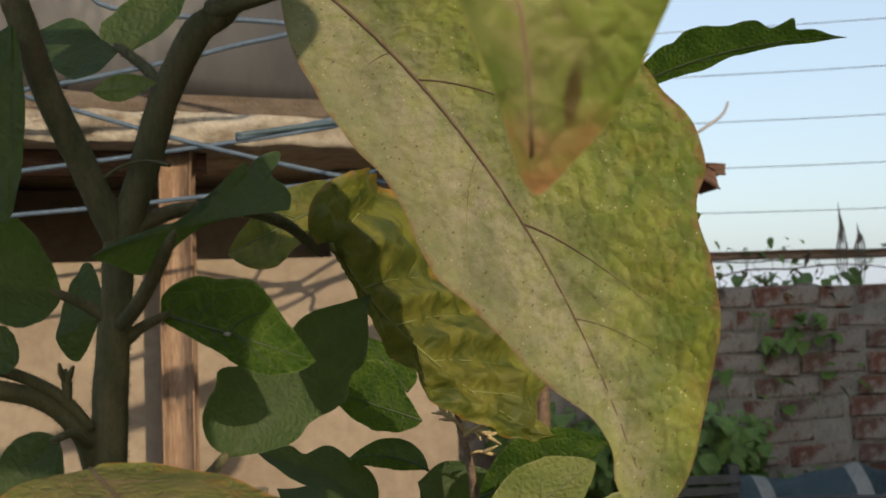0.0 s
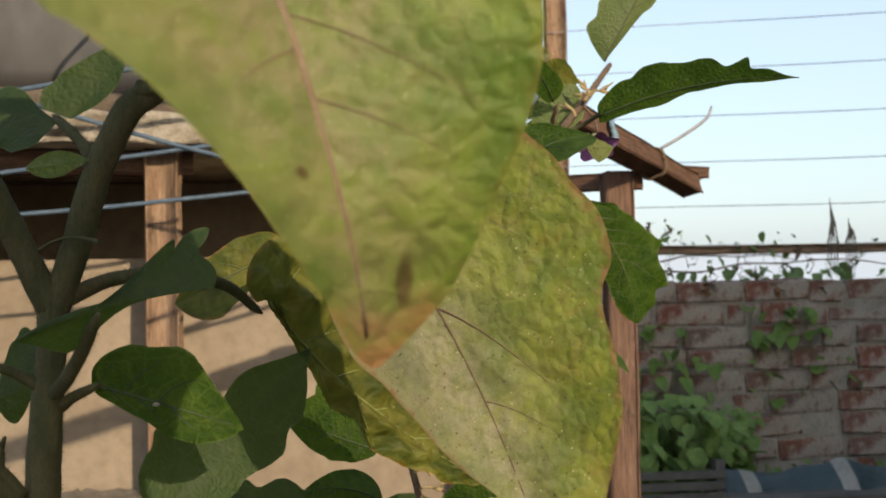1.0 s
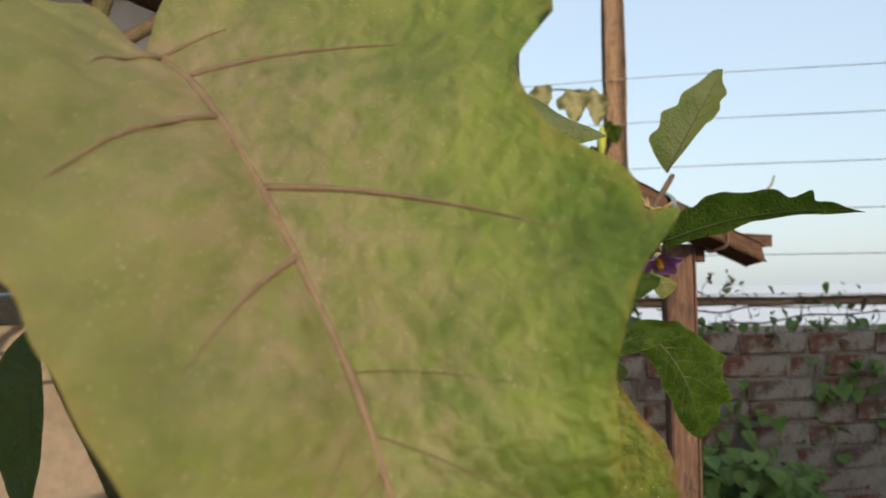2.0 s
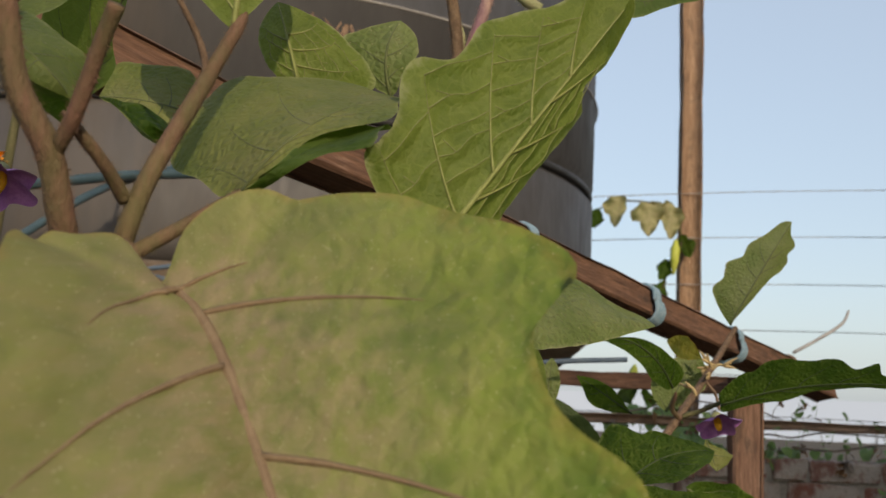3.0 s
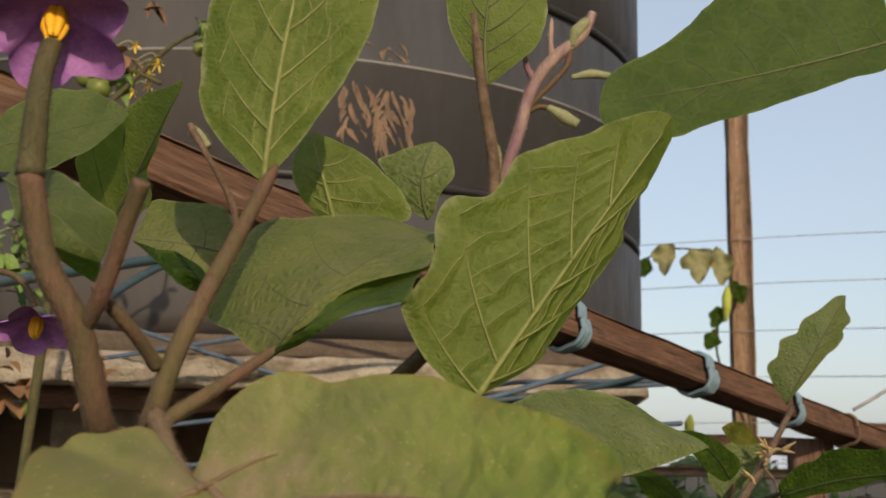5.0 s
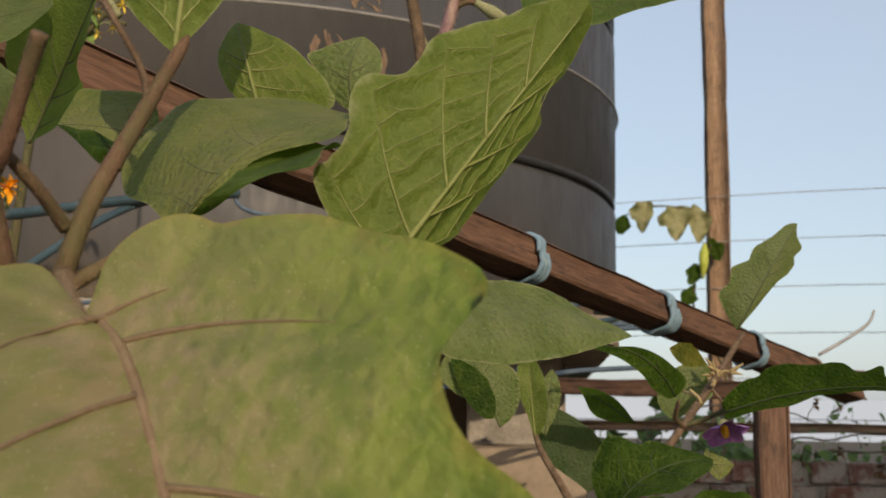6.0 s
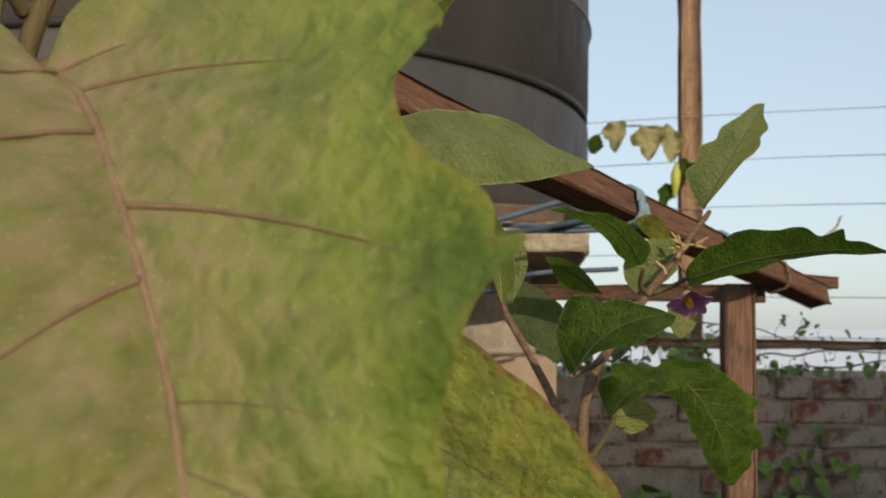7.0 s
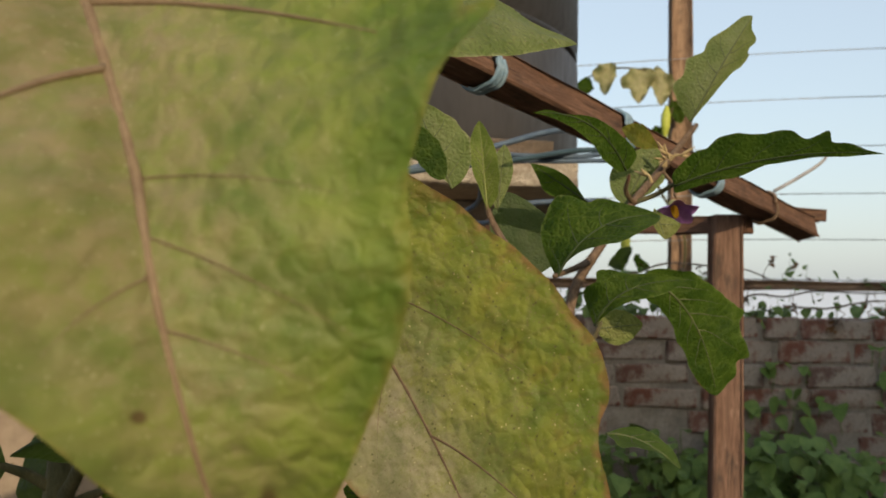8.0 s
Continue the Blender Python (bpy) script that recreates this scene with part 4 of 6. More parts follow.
stalk(plant, [(-0.0754, 0.3500, 1.4124), (-0.0630, 0.3270, 1.4303), (-0.0551, 0.3230, 1.4516), (-0.0456, 0.3300, 1.4765), (-0.0335, 0.3380, 1.5064)], [0.0038, 0.0034, 0.0030, 0.0028, 0.0022], STEM_YOUNG, name="petiole", label="young stalk flushed purple")
stalk(plant, [(-0.0742, 0.2970, 1.4551), (-0.0673, 0.2900, 1.4641), (-0.0603, 0.2830, 1.4796), (-0.0542, 0.2770, 1.4918)], [0.0024, 0.0024, 0.0022, 0.0024], STEM_YOUNG, name="cut_stub", label="broken-off brown stalk")
stalk(plant, [(-0.0606, 0.3220, 1.4464), (-0.0641, 0.3100, 1.4547), (-0.0704, 0.3000, 1.4634)], [0.0022, 0.0020, 0.0018], STEM_YOUNG, name="petiole")
stalk(plant, [(-0.0621, 0.3270, 1.4287), (-0.0479, 0.3350, 1.4395), (-0.0314, 0.3420, 1.4522)], [0.0026, 0.0022, 0.0018], STEM_YOUNG, name="petiole")
stalk(plant, [(-0.0604, 0.3220, 1.4323), (-0.0468, 0.2900, 1.4218), (-0.0344, 0.2650, 1.4146)], [0.0026, 0.0022, 0.0018], VEIN, name="petiole")
stalk(plant, [(-0.0410, 0.3330, 1.4894), (-0.0439, 0.3320, 1.4997), (-0.0501, 0.3250, 1.5118), (-0.0571, 0.3300, 1.5222)], [0.0013, 0.0011, 0.0009, 0.0014], STEM_TAN, name="bud_stalk")
stalk(plant, [(-0.0675, 0.4300, 1.2384), (-0.0617, 0.4250, 1.2424), (-0.0541, 0.4200, 1.2459)], [0.0026, 0.002, 0.0016], name="petiole")
stalk(plant, [(-0.0714, 0.4300, 1.2436), (-0.0814, 0.4250, 1.2511), (-0.0885, 0.4200, 1.2548)], [0.0024, 0.002, 0.0016], name="petiole")
stalk(plant, [(-0.0705, 0.4300, 1.2426), (-0.0614, 0.4100, 1.2496), (-0.0525, 0.3950, 1.2608), (-0.0465, 0.3850, 1.2706)], [0.0028, 0.0026, 0.0024, 0.0018], name="petiole")
stalk(plant, [(-0.0660, 0.4300, 1.2784), (-0.0493, 0.4450, 1.2862), (-0.0275, 0.4700, 1.2878), (-0.0100, 0.4900, 1.2824), (0.0007, 0.5000, 1.2731)], [0.0034, 0.0028, 0.0026, 0.0024, 0.002], name="petiole")
stalk(plant, [(-0.0529, 0.4250, 1.3262), (-0.0594, 0.4350, 1.3375), (-0.0713, 0.4500, 1.3487)], [0.0028, 0.0022, 0.0018], name="petiole")
stalk(plant, [(-0.0790, 0.4300, 1.1920), (-0.0829, 0.4250, 1.2049), (-0.0933, 0.4200, 1.2167), (-0.1069, 0.4100, 1.2225), (-0.1188, 0.4000, 1.2240)], [0.0046, 0.0036, 0.0034, 0.0034, 0.003], name="branch")
stalk(plant, [(-0.0799, 0.4250, 1.2068), (-0.0885, 0.4200, 1.2185), (-0.0988, 0.4150, 1.2257), (-0.1106, 0.4100, 1.2307)], [0.0024, 0.0022, 0.0022, 0.002], name="branch")
stalk(plant, [(-0.0866, 0.4200, 1.2171), (-0.0865, 0.4180, 1.2235), (-0.0868, 0.4160, 1.2286)], [0.0014, 0.0020, 0.0010], name="bud", sides=7)
stalk(plant, [(-0.0865, 0.4180, 1.2235), (-0.0877, 0.4150, 1.2277), (-0.0882, 0.4140, 1.2311)], [0.0012, 0.0012, 0.0005], name="sepal", sides=6)
stalk(plant, [(-0.0865, 0.4180, 1.2235), (-0.0847, 0.4150, 1.2272), (-0.0833, 0.4140, 1.2300)], [0.0012, 0.0012, 0.0005], name="sepal", sides=6)
stalk(plant, [(-0.0359, 0.4700, 1.1901), (-0.0407, 0.4600, 1.1851), (-0.0473, 0.4500, 1.1793)], [0.0018, 0.0020, 0.0022], name="petiole")
stalk(plant, [(-0.0800, 0.4250, 1.2008), (-0.0828, 0.4100, 1.2070), (-0.0863, 0.4000, 1.2064)], [0.0018, 0.0015, 0.0013], name="petiole")
stalk(plant, [(-0.0739, 0.4250, 1.2966), (-0.0671, 0.4200, 1.3000), (-0.0585, 0.4150, 1.3013), (-0.0491, 0.4100, 1.2992)], [0.0008, 0.0006, 0.0006, 0.0008], name="tendril", sides=6)

# ---- its leaves ----
leaf(plant, (-0.0344, 0.2650, 1.4146), (0.038, 0.195, 1.266), (-0.0404, 0.1550, 1.3769), (0.083, 0.190, 1.366), LEAF_DUSTY, tuck=(0.74, 0.2, 0.004), tuck_r=(0.74, 0.2, 0.007), laid_out=True, quilted=(0.0030, 0.011), vein_ends=((0.05, (-0.0121, 0.2600, 1.4218)), (0.155, (0.0320, 0.2500, 1.4122)), (0.333, (0.0597, 0.2000, 1.3663)), (0.5, (0.0548, 0.1800, 1.3360), 0.22), (0.6, (0.0578, 0.1700, 1.3128), 0.22), (0.72, (0.0527, 0.1700, 1.3040), 0.22), (0.06, (-0.0347, 0.2000, 1.4020)), (0.24, (-0.0317, 0.1700, 1.3695)), (0.40, (-0.0061, 0.1750, 1.3406)), (0.667, (0.0141, 0.1550, 1.3096), 0.25)), mid_pts=((-0.020, 0.252, 1.407), (0.000, 0.219, 1.377), (0.019, 0.189, 1.339), (0.025, 0.176, 1.322), (0.033, 0.176, 1.293)), lobes=2.7, lobe=0.20, veins=3, vein=0.00122, vein_mat=VEIN, res=(110, 40), seed=3, freq=60.0, pucker=0.0012, wave=0.02, power=0.55, label="broad dusty green leaf with purple veins", rim_l=[(-0.03, 0.02), (-0.07, 0.109), (-0.04, 0.297), (0.0, 0.465), (0.25, 0.824), (0.29, 0.889), (0.37, 1.007), (0.42, 1.035), (0.49, 1.029), (0.52, 0.948), (0.74, 0.78), (0.765, 0.665), (0.79, 0.53), (0.83, 0.40), (0.88, 0.29), (0.95, 0.119), (0.99, 0.041)], rim_r=[(-0.02, 0.059), (-0.06, 0.16), (-0.05, 0.411), (0.08, 0.656), (0.23, 0.861), (0.31, 1.06), (0.35, 1.074), (0.36, 0.99), (0.375, 0.86), (0.41, 0.80), (0.445, 0.82), (0.49, 0.885), (0.535, 0.90), (0.585, 0.89), (0.63, 0.95), (0.675, 0.75), (0.73, 0.639), (0.79, 0.601), (0.86, 0.532), (0.91, 0.409), (0.97, 0.264), (0.99, 0.135)])
leaf(plant, (-0.0084, 0.4050, 1.3705), (0.1063, 0.3600, 1.1774), (0.0052, 0.3950, 1.3166), (0.1247, 0.3550, 1.2982), LEAF_SPECK, via=(0.0610, 0.3750, 1.2876), arch=0.22, quilted=(0.0020, 0.009), veins=2, vein=0.00055, vein_mat=VEIN_BROWN, res=(90, 30), seed=5, vein_from=0.33, freq=55.0, pucker=0.0009, label="dusty speckled leaf with a rusty rim", rim_l=[(0.034, 0.302), (0.105, 0.657), (0.152, 0.83), (0.237, 0.999), (0.33, 1.03), (0.399, 1.017), (0.492, 1.127), (0.549, 1.144), (0.633, 0.955), (0.756, 0.635), (0.842, 0.277), (0.893, 0.201), (0.923, 0.294), (0.954, 0.232)], rim_r=[(0.037, 0.411), (0.198, 0.685), (0.332, 0.835), (0.421, 0.943), (0.497, 0.958), (0.541, 0.986), (0.6, 1), (0.636, 0.945), (0.662, 0.834), (0.71, 0.753), (0.757, 0.733), (0.813, 0.672), (0.844, 0.617), (0.887, 0.48), (0.926, 0.371), (0.958, 0.273), (0.982, 0.173)], vein_ends=((0.57, (0.1119, 0.36, 1.2417)), (0.3, (0.1009, 0.3650, 1.2939), 0.9), (0.24, (0.0158, 0.39, 1.3254), 0.5), (0.45, (0.052, 0.385, 1.2515), 0.3), (0.72, (0.1182, 0.36, 1.224), 0.5)))
leaf(plant, (0.0334, 0.3600, 1.4406), (0.1051, 0.4000, 1.5471), (0.0214, 0.3650, 1.5061), (0.0625, 0.3900, 1.4650), LEAF_BACK, via=(0.0574, 0.3750, 1.4773), veins=4, vein=0.00085, vein_mat=VEIN_PALE, res=(100, 44), seed=7, wave=0.02, ladder=6, quilted=(-0.0019, 0.0026), label="upright green leaf with pale raised veins", rim_l=[(-0.084, 0.129), (-0.165, 0.4), (-0.169, 0.645), (-0.11, 0.828), (0.102, 0.783), (0.208, 0.812), (0.276, 0.932), (0.349, 1), (0.405, 0.935), (0.493, 0.764), (0.558, 0.751), (0.63, 0.767), (0.723, 0.625), (0.806, 0.464), (0.88, 0.356), (0.956, 0.188), (0.989, 0.073)], rim_r=[(0.043, 0.327), (0.173, 0.891), (0.325, 0.998), (0.449, 0.93), (0.555, 1.026), (0.649, 0.992), (0.741, 0.546), (0.819, 0.68), (0.903, 0.524), (0.963, 0.338)], vein_ends=((0.02, (0.0128, 0.365, 1.4729)), (0.2, (0.0265, 0.368, 1.5023)), (0.42, (0.0509, 0.378, 1.523)), (0.6, (0.0687, 0.388, 1.5312)), (0.76, (0.0844, 0.394, 1.5402)), (0.1, (0.0529, 0.375, 1.4544)), (0.3, (0.0674, 0.385, 1.4756)), (0.5, (0.0823, 0.39, 1.4967)), (0.68, (0.0946, 0.395, 1.5212))))
leaf(plant, (-0.0302, 0.3420, 1.4523), (0.0181, 0.3900, 1.5000), (-0.0468, 0.3850, 1.5006), (0.0158, 0.3450, 1.4795), LEAF_PALE, via=(-0.0080, 0.3450, 1.4779), veins=3, vein=0.00035, res=(44, 16), seed=8, rim_l=[(-0.068, 0.114), (-0.028, 0.397), (-0.021, 0.688), (0.062, 0.857), (0.182, 0.931), (0.37, 0.985), (0.516, 1.002), (0.602, 0.916), (0.652, 0.768), (0.755, 0.727), (0.956, 0.522), (0.99, 0.22), (0.99, 0.066)], rim_r=[(0.093, 0.19), (0.207, 0.276), (0.368, 0.237), (0.456, 0.425), (0.501, 0.711), (0.53, 0.998), (0.642, 0.876)])
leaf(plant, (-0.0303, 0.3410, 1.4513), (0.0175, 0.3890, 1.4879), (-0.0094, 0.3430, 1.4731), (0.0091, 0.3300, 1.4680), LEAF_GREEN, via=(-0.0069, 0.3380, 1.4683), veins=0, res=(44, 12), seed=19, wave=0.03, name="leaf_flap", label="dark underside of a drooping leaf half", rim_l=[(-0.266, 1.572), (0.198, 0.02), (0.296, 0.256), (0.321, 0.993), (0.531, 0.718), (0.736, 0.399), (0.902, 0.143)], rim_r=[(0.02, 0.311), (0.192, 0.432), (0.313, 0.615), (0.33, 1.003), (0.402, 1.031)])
leaf(plant, (0.0394, 0.4250, 1.4259), (0.1281, 0.4740, 1.4267), (0.0676, 0.4680, 1.4496), (0.0680, 0.4320, 1.4118), LEAF_SAGE, via=(0.0814, 0.4500, 1.4302), veins=0, vein=0.0006, res=(44, 14), seed=9, pucker=0.002, quilted=(0.0012, 0.006), rim_l=[(0.081, 0.432), (0.159, 0.704), (0.334, 0.936), (0.45, 0.999), (0.567, 0.999), (0.754, 0.677), (0.901, 0.355), (0.969, 0.189)], rim_r=[(0.047, 0.509), (0.132, 0.781), (0.279, 1.002), (0.501, 0.946), (0.743, 0.574), (0.901, 0.246)])
leaf(plant, (-0.0585, 0.4100, 1.4941), (-0.0987, 0.4100, 1.5007), (-0.0783, 0.4200, 1.5176), (-0.0664, 0.3850, 1.4777), LEAF_PALE, via=(-0.0764, 0.4000, 1.4970), veins=3, vein=0.00035, seed=10, rim_l=[(0.224, 0.888), (0.573, 1.003), (0.962, 0.952), (0.99, 0.56)], rim_r=[(0.129, 0.767), (0.22, 0.999), (0.443, 0.837), (0.686, 0.454), (0.83, 0.247)])
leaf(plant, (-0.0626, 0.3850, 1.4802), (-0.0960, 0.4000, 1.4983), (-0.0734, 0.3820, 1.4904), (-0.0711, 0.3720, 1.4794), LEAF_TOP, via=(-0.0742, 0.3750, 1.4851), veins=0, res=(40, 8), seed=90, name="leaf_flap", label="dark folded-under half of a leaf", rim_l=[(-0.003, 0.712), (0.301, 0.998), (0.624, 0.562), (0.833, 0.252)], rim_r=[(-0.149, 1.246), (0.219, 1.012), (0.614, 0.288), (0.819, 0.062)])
leaf(plant, (-0.0229, 0.4200, 1.5083), (-0.0359, 0.4300, 1.5489), (-0.0414, 0.4250, 1.5293), (0.0060, 0.4200, 1.5122), LEAF_BACK, via=(-0.0285, 0.4200, 1.5275), veins=4, vein=0.0007, vein_mat=VEIN_PALE, seed=11, ladder=4, quilted=(-0.0014, 0.0026), res=(60, 24), rim_l=[(0.135, 0.511), (0.365, 0.902), (0.596, 1.001), (0.776, 0.844), (0.927, 0.41)], rim_r=[(0.057, 0.418), (0.221, 1.002), (0.458, 0.977), (0.646, 0.856), (0.8, 0.666), (0.908, 0.421), (0.983, 0.196)])
leaf(plant, (0.0104, 0.4600, 1.5189), (0.0130, 0.4600, 1.5530), (-0.0112, 0.4600, 1.5452), (0.0212, 0.4550, 1.5412), LEAF_SAGE, via=(0.0078, 0.4550, 1.5362), veins=2, vein=0.0006, seed=12, rim_l=[(0.096, 0.297), (0.283, 0.47), (0.514, 0.768), (0.718, 1.002), (0.806, 0.724), (0.917, 0.396), (0.985, 0.163)], rim_r=[(0.081, 0.301), (0.312, 0.625), (0.494, 1.032), (0.675, 0.999), (0.863, 0.611)])
leaf(plant, (-0.0348, 0.3380, 1.5054), (-0.0213, 0.3600, 1.6260), (-0.0564, 0.3450, 1.5731), (-0.0013, 0.3520, 1.5769), LEAF_BACK, via=(-0.0300, 0.3420, 1.5567), veins=5, vein=0.0008, vein_mat=VEIN_PALE, seed=13, ladder=4, quilted=(-0.0014, 0.0026), res=(70, 26), rim_l=[(0.026, 0.219), (0.08, 0.556), (0.146, 0.802), (0.209, 0.918), (0.299, 0.953), (0.388, 0.975), (0.528, 1), (0.754, 0.815), (0.932, 0.367)], rim_r=[(0.099, 0.243), (0.19, 0.455), (0.297, 0.688), (0.392, 0.858), (0.478, 0.98), (0.617, 0.998), (0.825, 0.678)])
leaf(plant, (-0.1298, 0.4600, 1.5049), (-0.0795, 0.4000, 1.5603), (-0.1310, 0.4400, 1.5515), (-0.1235, 0.5000, 1.5279), LEAF_BACK, via=(-0.1126, 0.4450, 1.5291), veins=3, vein=0.0006, seed=14, rim_l=[(0.068, 0.393), (0.171, 0.753), (0.229, 0.931), (0.405, 1), (0.58, 0.815), (0.748, 0.486), (0.884, 0.231)], rim_r=[(0.075, 0.368), (0.221, 0.996), (0.38, 0.93), (0.584, 0.29), (0.706, 0.295), (0.836, 0.186)], res=(60, 18), quilted=(-0.0012, 0.004), pucker=0.0004)
leaf(plant, (-0.1176, 0.3350, 1.5062), (-0.0807, 0.3250, 1.4778), (-0.0856, 0.3350, 1.4988), (-0.0957, 0.3100, 1.4831), LEAF_DULL, via=(-0.0919, 0.3180, 1.4899), veins=3, vein=0.00035, seed=15, res=(50, 14), rim_l=[(0.017, 0.52), (0.08, 0.726), (0.14, 0.807), (0.236, 0.964), (0.413, 0.984), (0.612, 1), (0.797, 1.019), (0.857, 0.906), (0.955, 0.299)], rim_r=[(0.498, 0.909), (0.719, 1.002), (0.801, 0.887), (0.836, 0.668), (0.882, 0.437), (0.962, 0.186)])
leaf(plant, (-0.1001, 0.3250, 1.4850), (-0.0832, 0.3320, 1.4793), (-0.0868, 0.3180, 1.4798), (-0.0895, 0.3450, 1.4747), LEAF_TOP, via=(-0.0928, 0.3320, 1.4810), veins=0, res=(40, 8), seed=92, name="leaf_flap", label="dark folded-under rim of a leaf", rim_l=[(0.29, 0.781), (0.562, 1.002), (0.828, 0.527)], rim_r=[(0.113, 0.362), (0.359, 0.54), (0.546, 0.831), (0.719, 1.002), (0.886, 0.553)])
leaf(plant, (-0.1752, 0.4200, 1.5350), (-0.1068, 0.4200, 1.5526), (-0.1435, 0.4300, 1.5666), (-0.1350, 0.4100, 1.5273), LEAF_DULL, veins=3, vein=0.00035, seed=16, lobe=0.08)
leaf(plant, (0.1978, 0.4250, 1.5862), (0.0783, 0.4150, 1.5559), (0.1463, 0.4250, 1.6160), (0.1084, 0.4150, 1.5435), LEAF_GREEN, via=(0.1375, 0.4200, 1.5686), veins=5, ladder=4, vein=0.0005, seed=17, res=(40, 12), rim_l=[(0.051, 0.726), (0.343, 1), (0.553, 0.785), (0.656, 0.588), (0.743, 0.453), (0.803, 0.398), (0.873, 0.352), (0.94, 0.258), (0.98, 0.127)], rim_r=[(0.032, 0.582), (0.142, 0.594), (0.251, 0.671), (0.432, 0.788), (0.613, 0.887), (0.72, 1.002), (0.848, 0.947), (0.945, 0.67), (0.989, 0.322)])
leaf(plant, (0.0350, 0.4500, 1.5744), (0.0386, 0.4500, 1.6364), (0.0175, 0.4500, 1.6159), (0.0592, 0.4500, 1.6014), LEAF_BACK, via=(0.0340, 0.4480, 1.6002), veins=4, vein=0.0008, seed=18, rim_l=[(0.123, 0.304), (0.271, 0.629), (0.423, 0.876), (0.65, 0.997), (0.856, 0.643)], rim_r=[(0.127, 0.348), (0.21, 0.634), (0.313, 0.87), (0.456, 0.999), (0.691, 0.945), (0.884, 0.488)])
stalk(plant, [(0.0289, 0.4500, 1.6059), (0.0329, 0.4500, 1.5714), (0.0382, 0.4550, 1.5314), (0.0287, 0.4400, 1.4869), (0.0084, 0.4200, 1.4556), (-0.0294, 0.4000, 1.4210)], [0.0022, 0.0024, 0.0026, 0.003, 0.003, 0.003], STEM_TAN, name="branch")
stalk(plant, [(0.0801, 0.4600, 1.6108), (0.0754, 0.4600, 1.6006), (0.0659, 0.4600, 1.5924), (0.0576, 0.4600, 1.5832), (0.0525, 0.4600, 1.5727), (0.0485, 0.4600, 1.5578), (0.0429, 0.4600, 1.5401)], [0.0018, 0.0024, 0.0027, 0.0028, 0.0026, 0.0026, 0.0024], STEM_PURPLE, name="branch", label="downy branch flushed violet")
stalk(plant, [(0.0548, 0.4600, 1.5802), (0.0516, 0.4600, 1.5864), (0.0508, 0.4600, 1.5921)], [0.0018, 0.0014, 0.0008], STEM_PURPLE, name="branch")
stalk(plant, [(0.0628, 0.4600, 1.5898), (0.0618, 0.4600, 1.5966), (0.0622, 0.4600, 1.6054)], [0.0016, 0.0012, 0.0010], STEM_PURPLE, name="branch")
stalk(plant, [(0.0484, 0.4600, 1.5632), (0.0566, 0.4600, 1.5727), (0.0648, 0.4600, 1.5816), (0.0690, 0.4600, 1.5874), (0.0707, 0.4600, 1.5960)], [0.0014, 0.0013, 0.0012, 0.0012, 0.0014], STEM_YOUNG, name="bud_stalk")
stalk(plant, [(0.0496, 0.4600, 1.5647), (0.0566, 0.4600, 1.5683), (0.0614, 0.4600, 1.5679)], [0.0012, 0.0011, 0.0012], STEM_YOUNG, name="bud_stalk")
stalk(plant, [(0.0382, 0.4600, 1.5380), (0.0397, 0.4600, 1.5466), (0.0374, 0.4600, 1.5551)], [0.0024, 0.0016, 0.0006], CALYX, name="bract")
for a, b, c, r in (((0.0606, 0.4590, 1.5680), (0.0672, 0.4590, 1.5639), (0.0732, 0.4590, 1.5603), 0.0028), ((0.0707, 0.4590, 1.5813), (0.0790, 0.4590, 1.5827), (0.0872, 0.4590, 1.5818), 0.002), ((0.0706, 0.4590, 1.5951), (0.0729, 0.4590, 1.6014), (0.0777, 0.4590, 1.6065), 0.003), ((-0.0571, 0.3300, 1.5222), (-0.0543, 0.3300, 1.5190), (-0.0510, 0.3300, 1.5151), 0.0020)):
    stalk(plant, [a, b, c], [r * 0.5, r, r * 0.75], CALYX, name="bud", label="closed hairy flower bud")

leaf(plant, (0.0078, 0.5000, 1.2759), (0.1145, 0.5800, 1.1775), (0.0538, 0.5500, 1.1988), (0.0360, 0.5700, 1.3098), LEAF_CRISP, via=(0.0473, 0.5450, 1.2282), pucker=0.0055, freq=110.0, wave=0.08, curl=-0.15, folds=(0.007, 5.2, 1.2), quilted=(0.0110, 0.009), veins=5, vein=0.0007, vein_mat=VEIN_PALE, ladder=0, res=(90, 32), seed=21, label="crumpled yellowing leaf", rim_l=[(0.077, 0.152), (0.182, 0.286), (0.326, 0.518), (0.491, 0.752), (0.6, 0.998), (0.796, 0.782), (0.929, 0.411)], rim_r=[(-0.106, 0.02), (-0.121, 0.21), (-0.012, 0.57), (0.22, 1.001), (0.422, 1.06), (0.603, 0.959), (0.808, 0.784), (0.965, 0.575), (0.99, 0.338)], vein_ends=((0.04, (0.038, 0.56, 1.3041)), (0.22, (0.0644, 0.57, 1.261)), (0.4, (0.0851, 0.57, 1.2408)), (0.58, (0.1019, 0.58, 1.2139)), (0.74, (0.1159, 0.58, 1.1954)), (0.3, (0.0356, 0.55, 1.2262)), (0.5, (0.0571, 0.555, 1.1996))))
leaf(plant, (0.0160, 0.5600, 1.3016), (-0.0404, 0.5600, 1.2740), (-0.0111, 0.5600, 1.3061), (-0.0169, 0.5500, 1.2664), LEAF_CRISP, veins=2, vein=0.0006, seed=22, lobe=0.1)
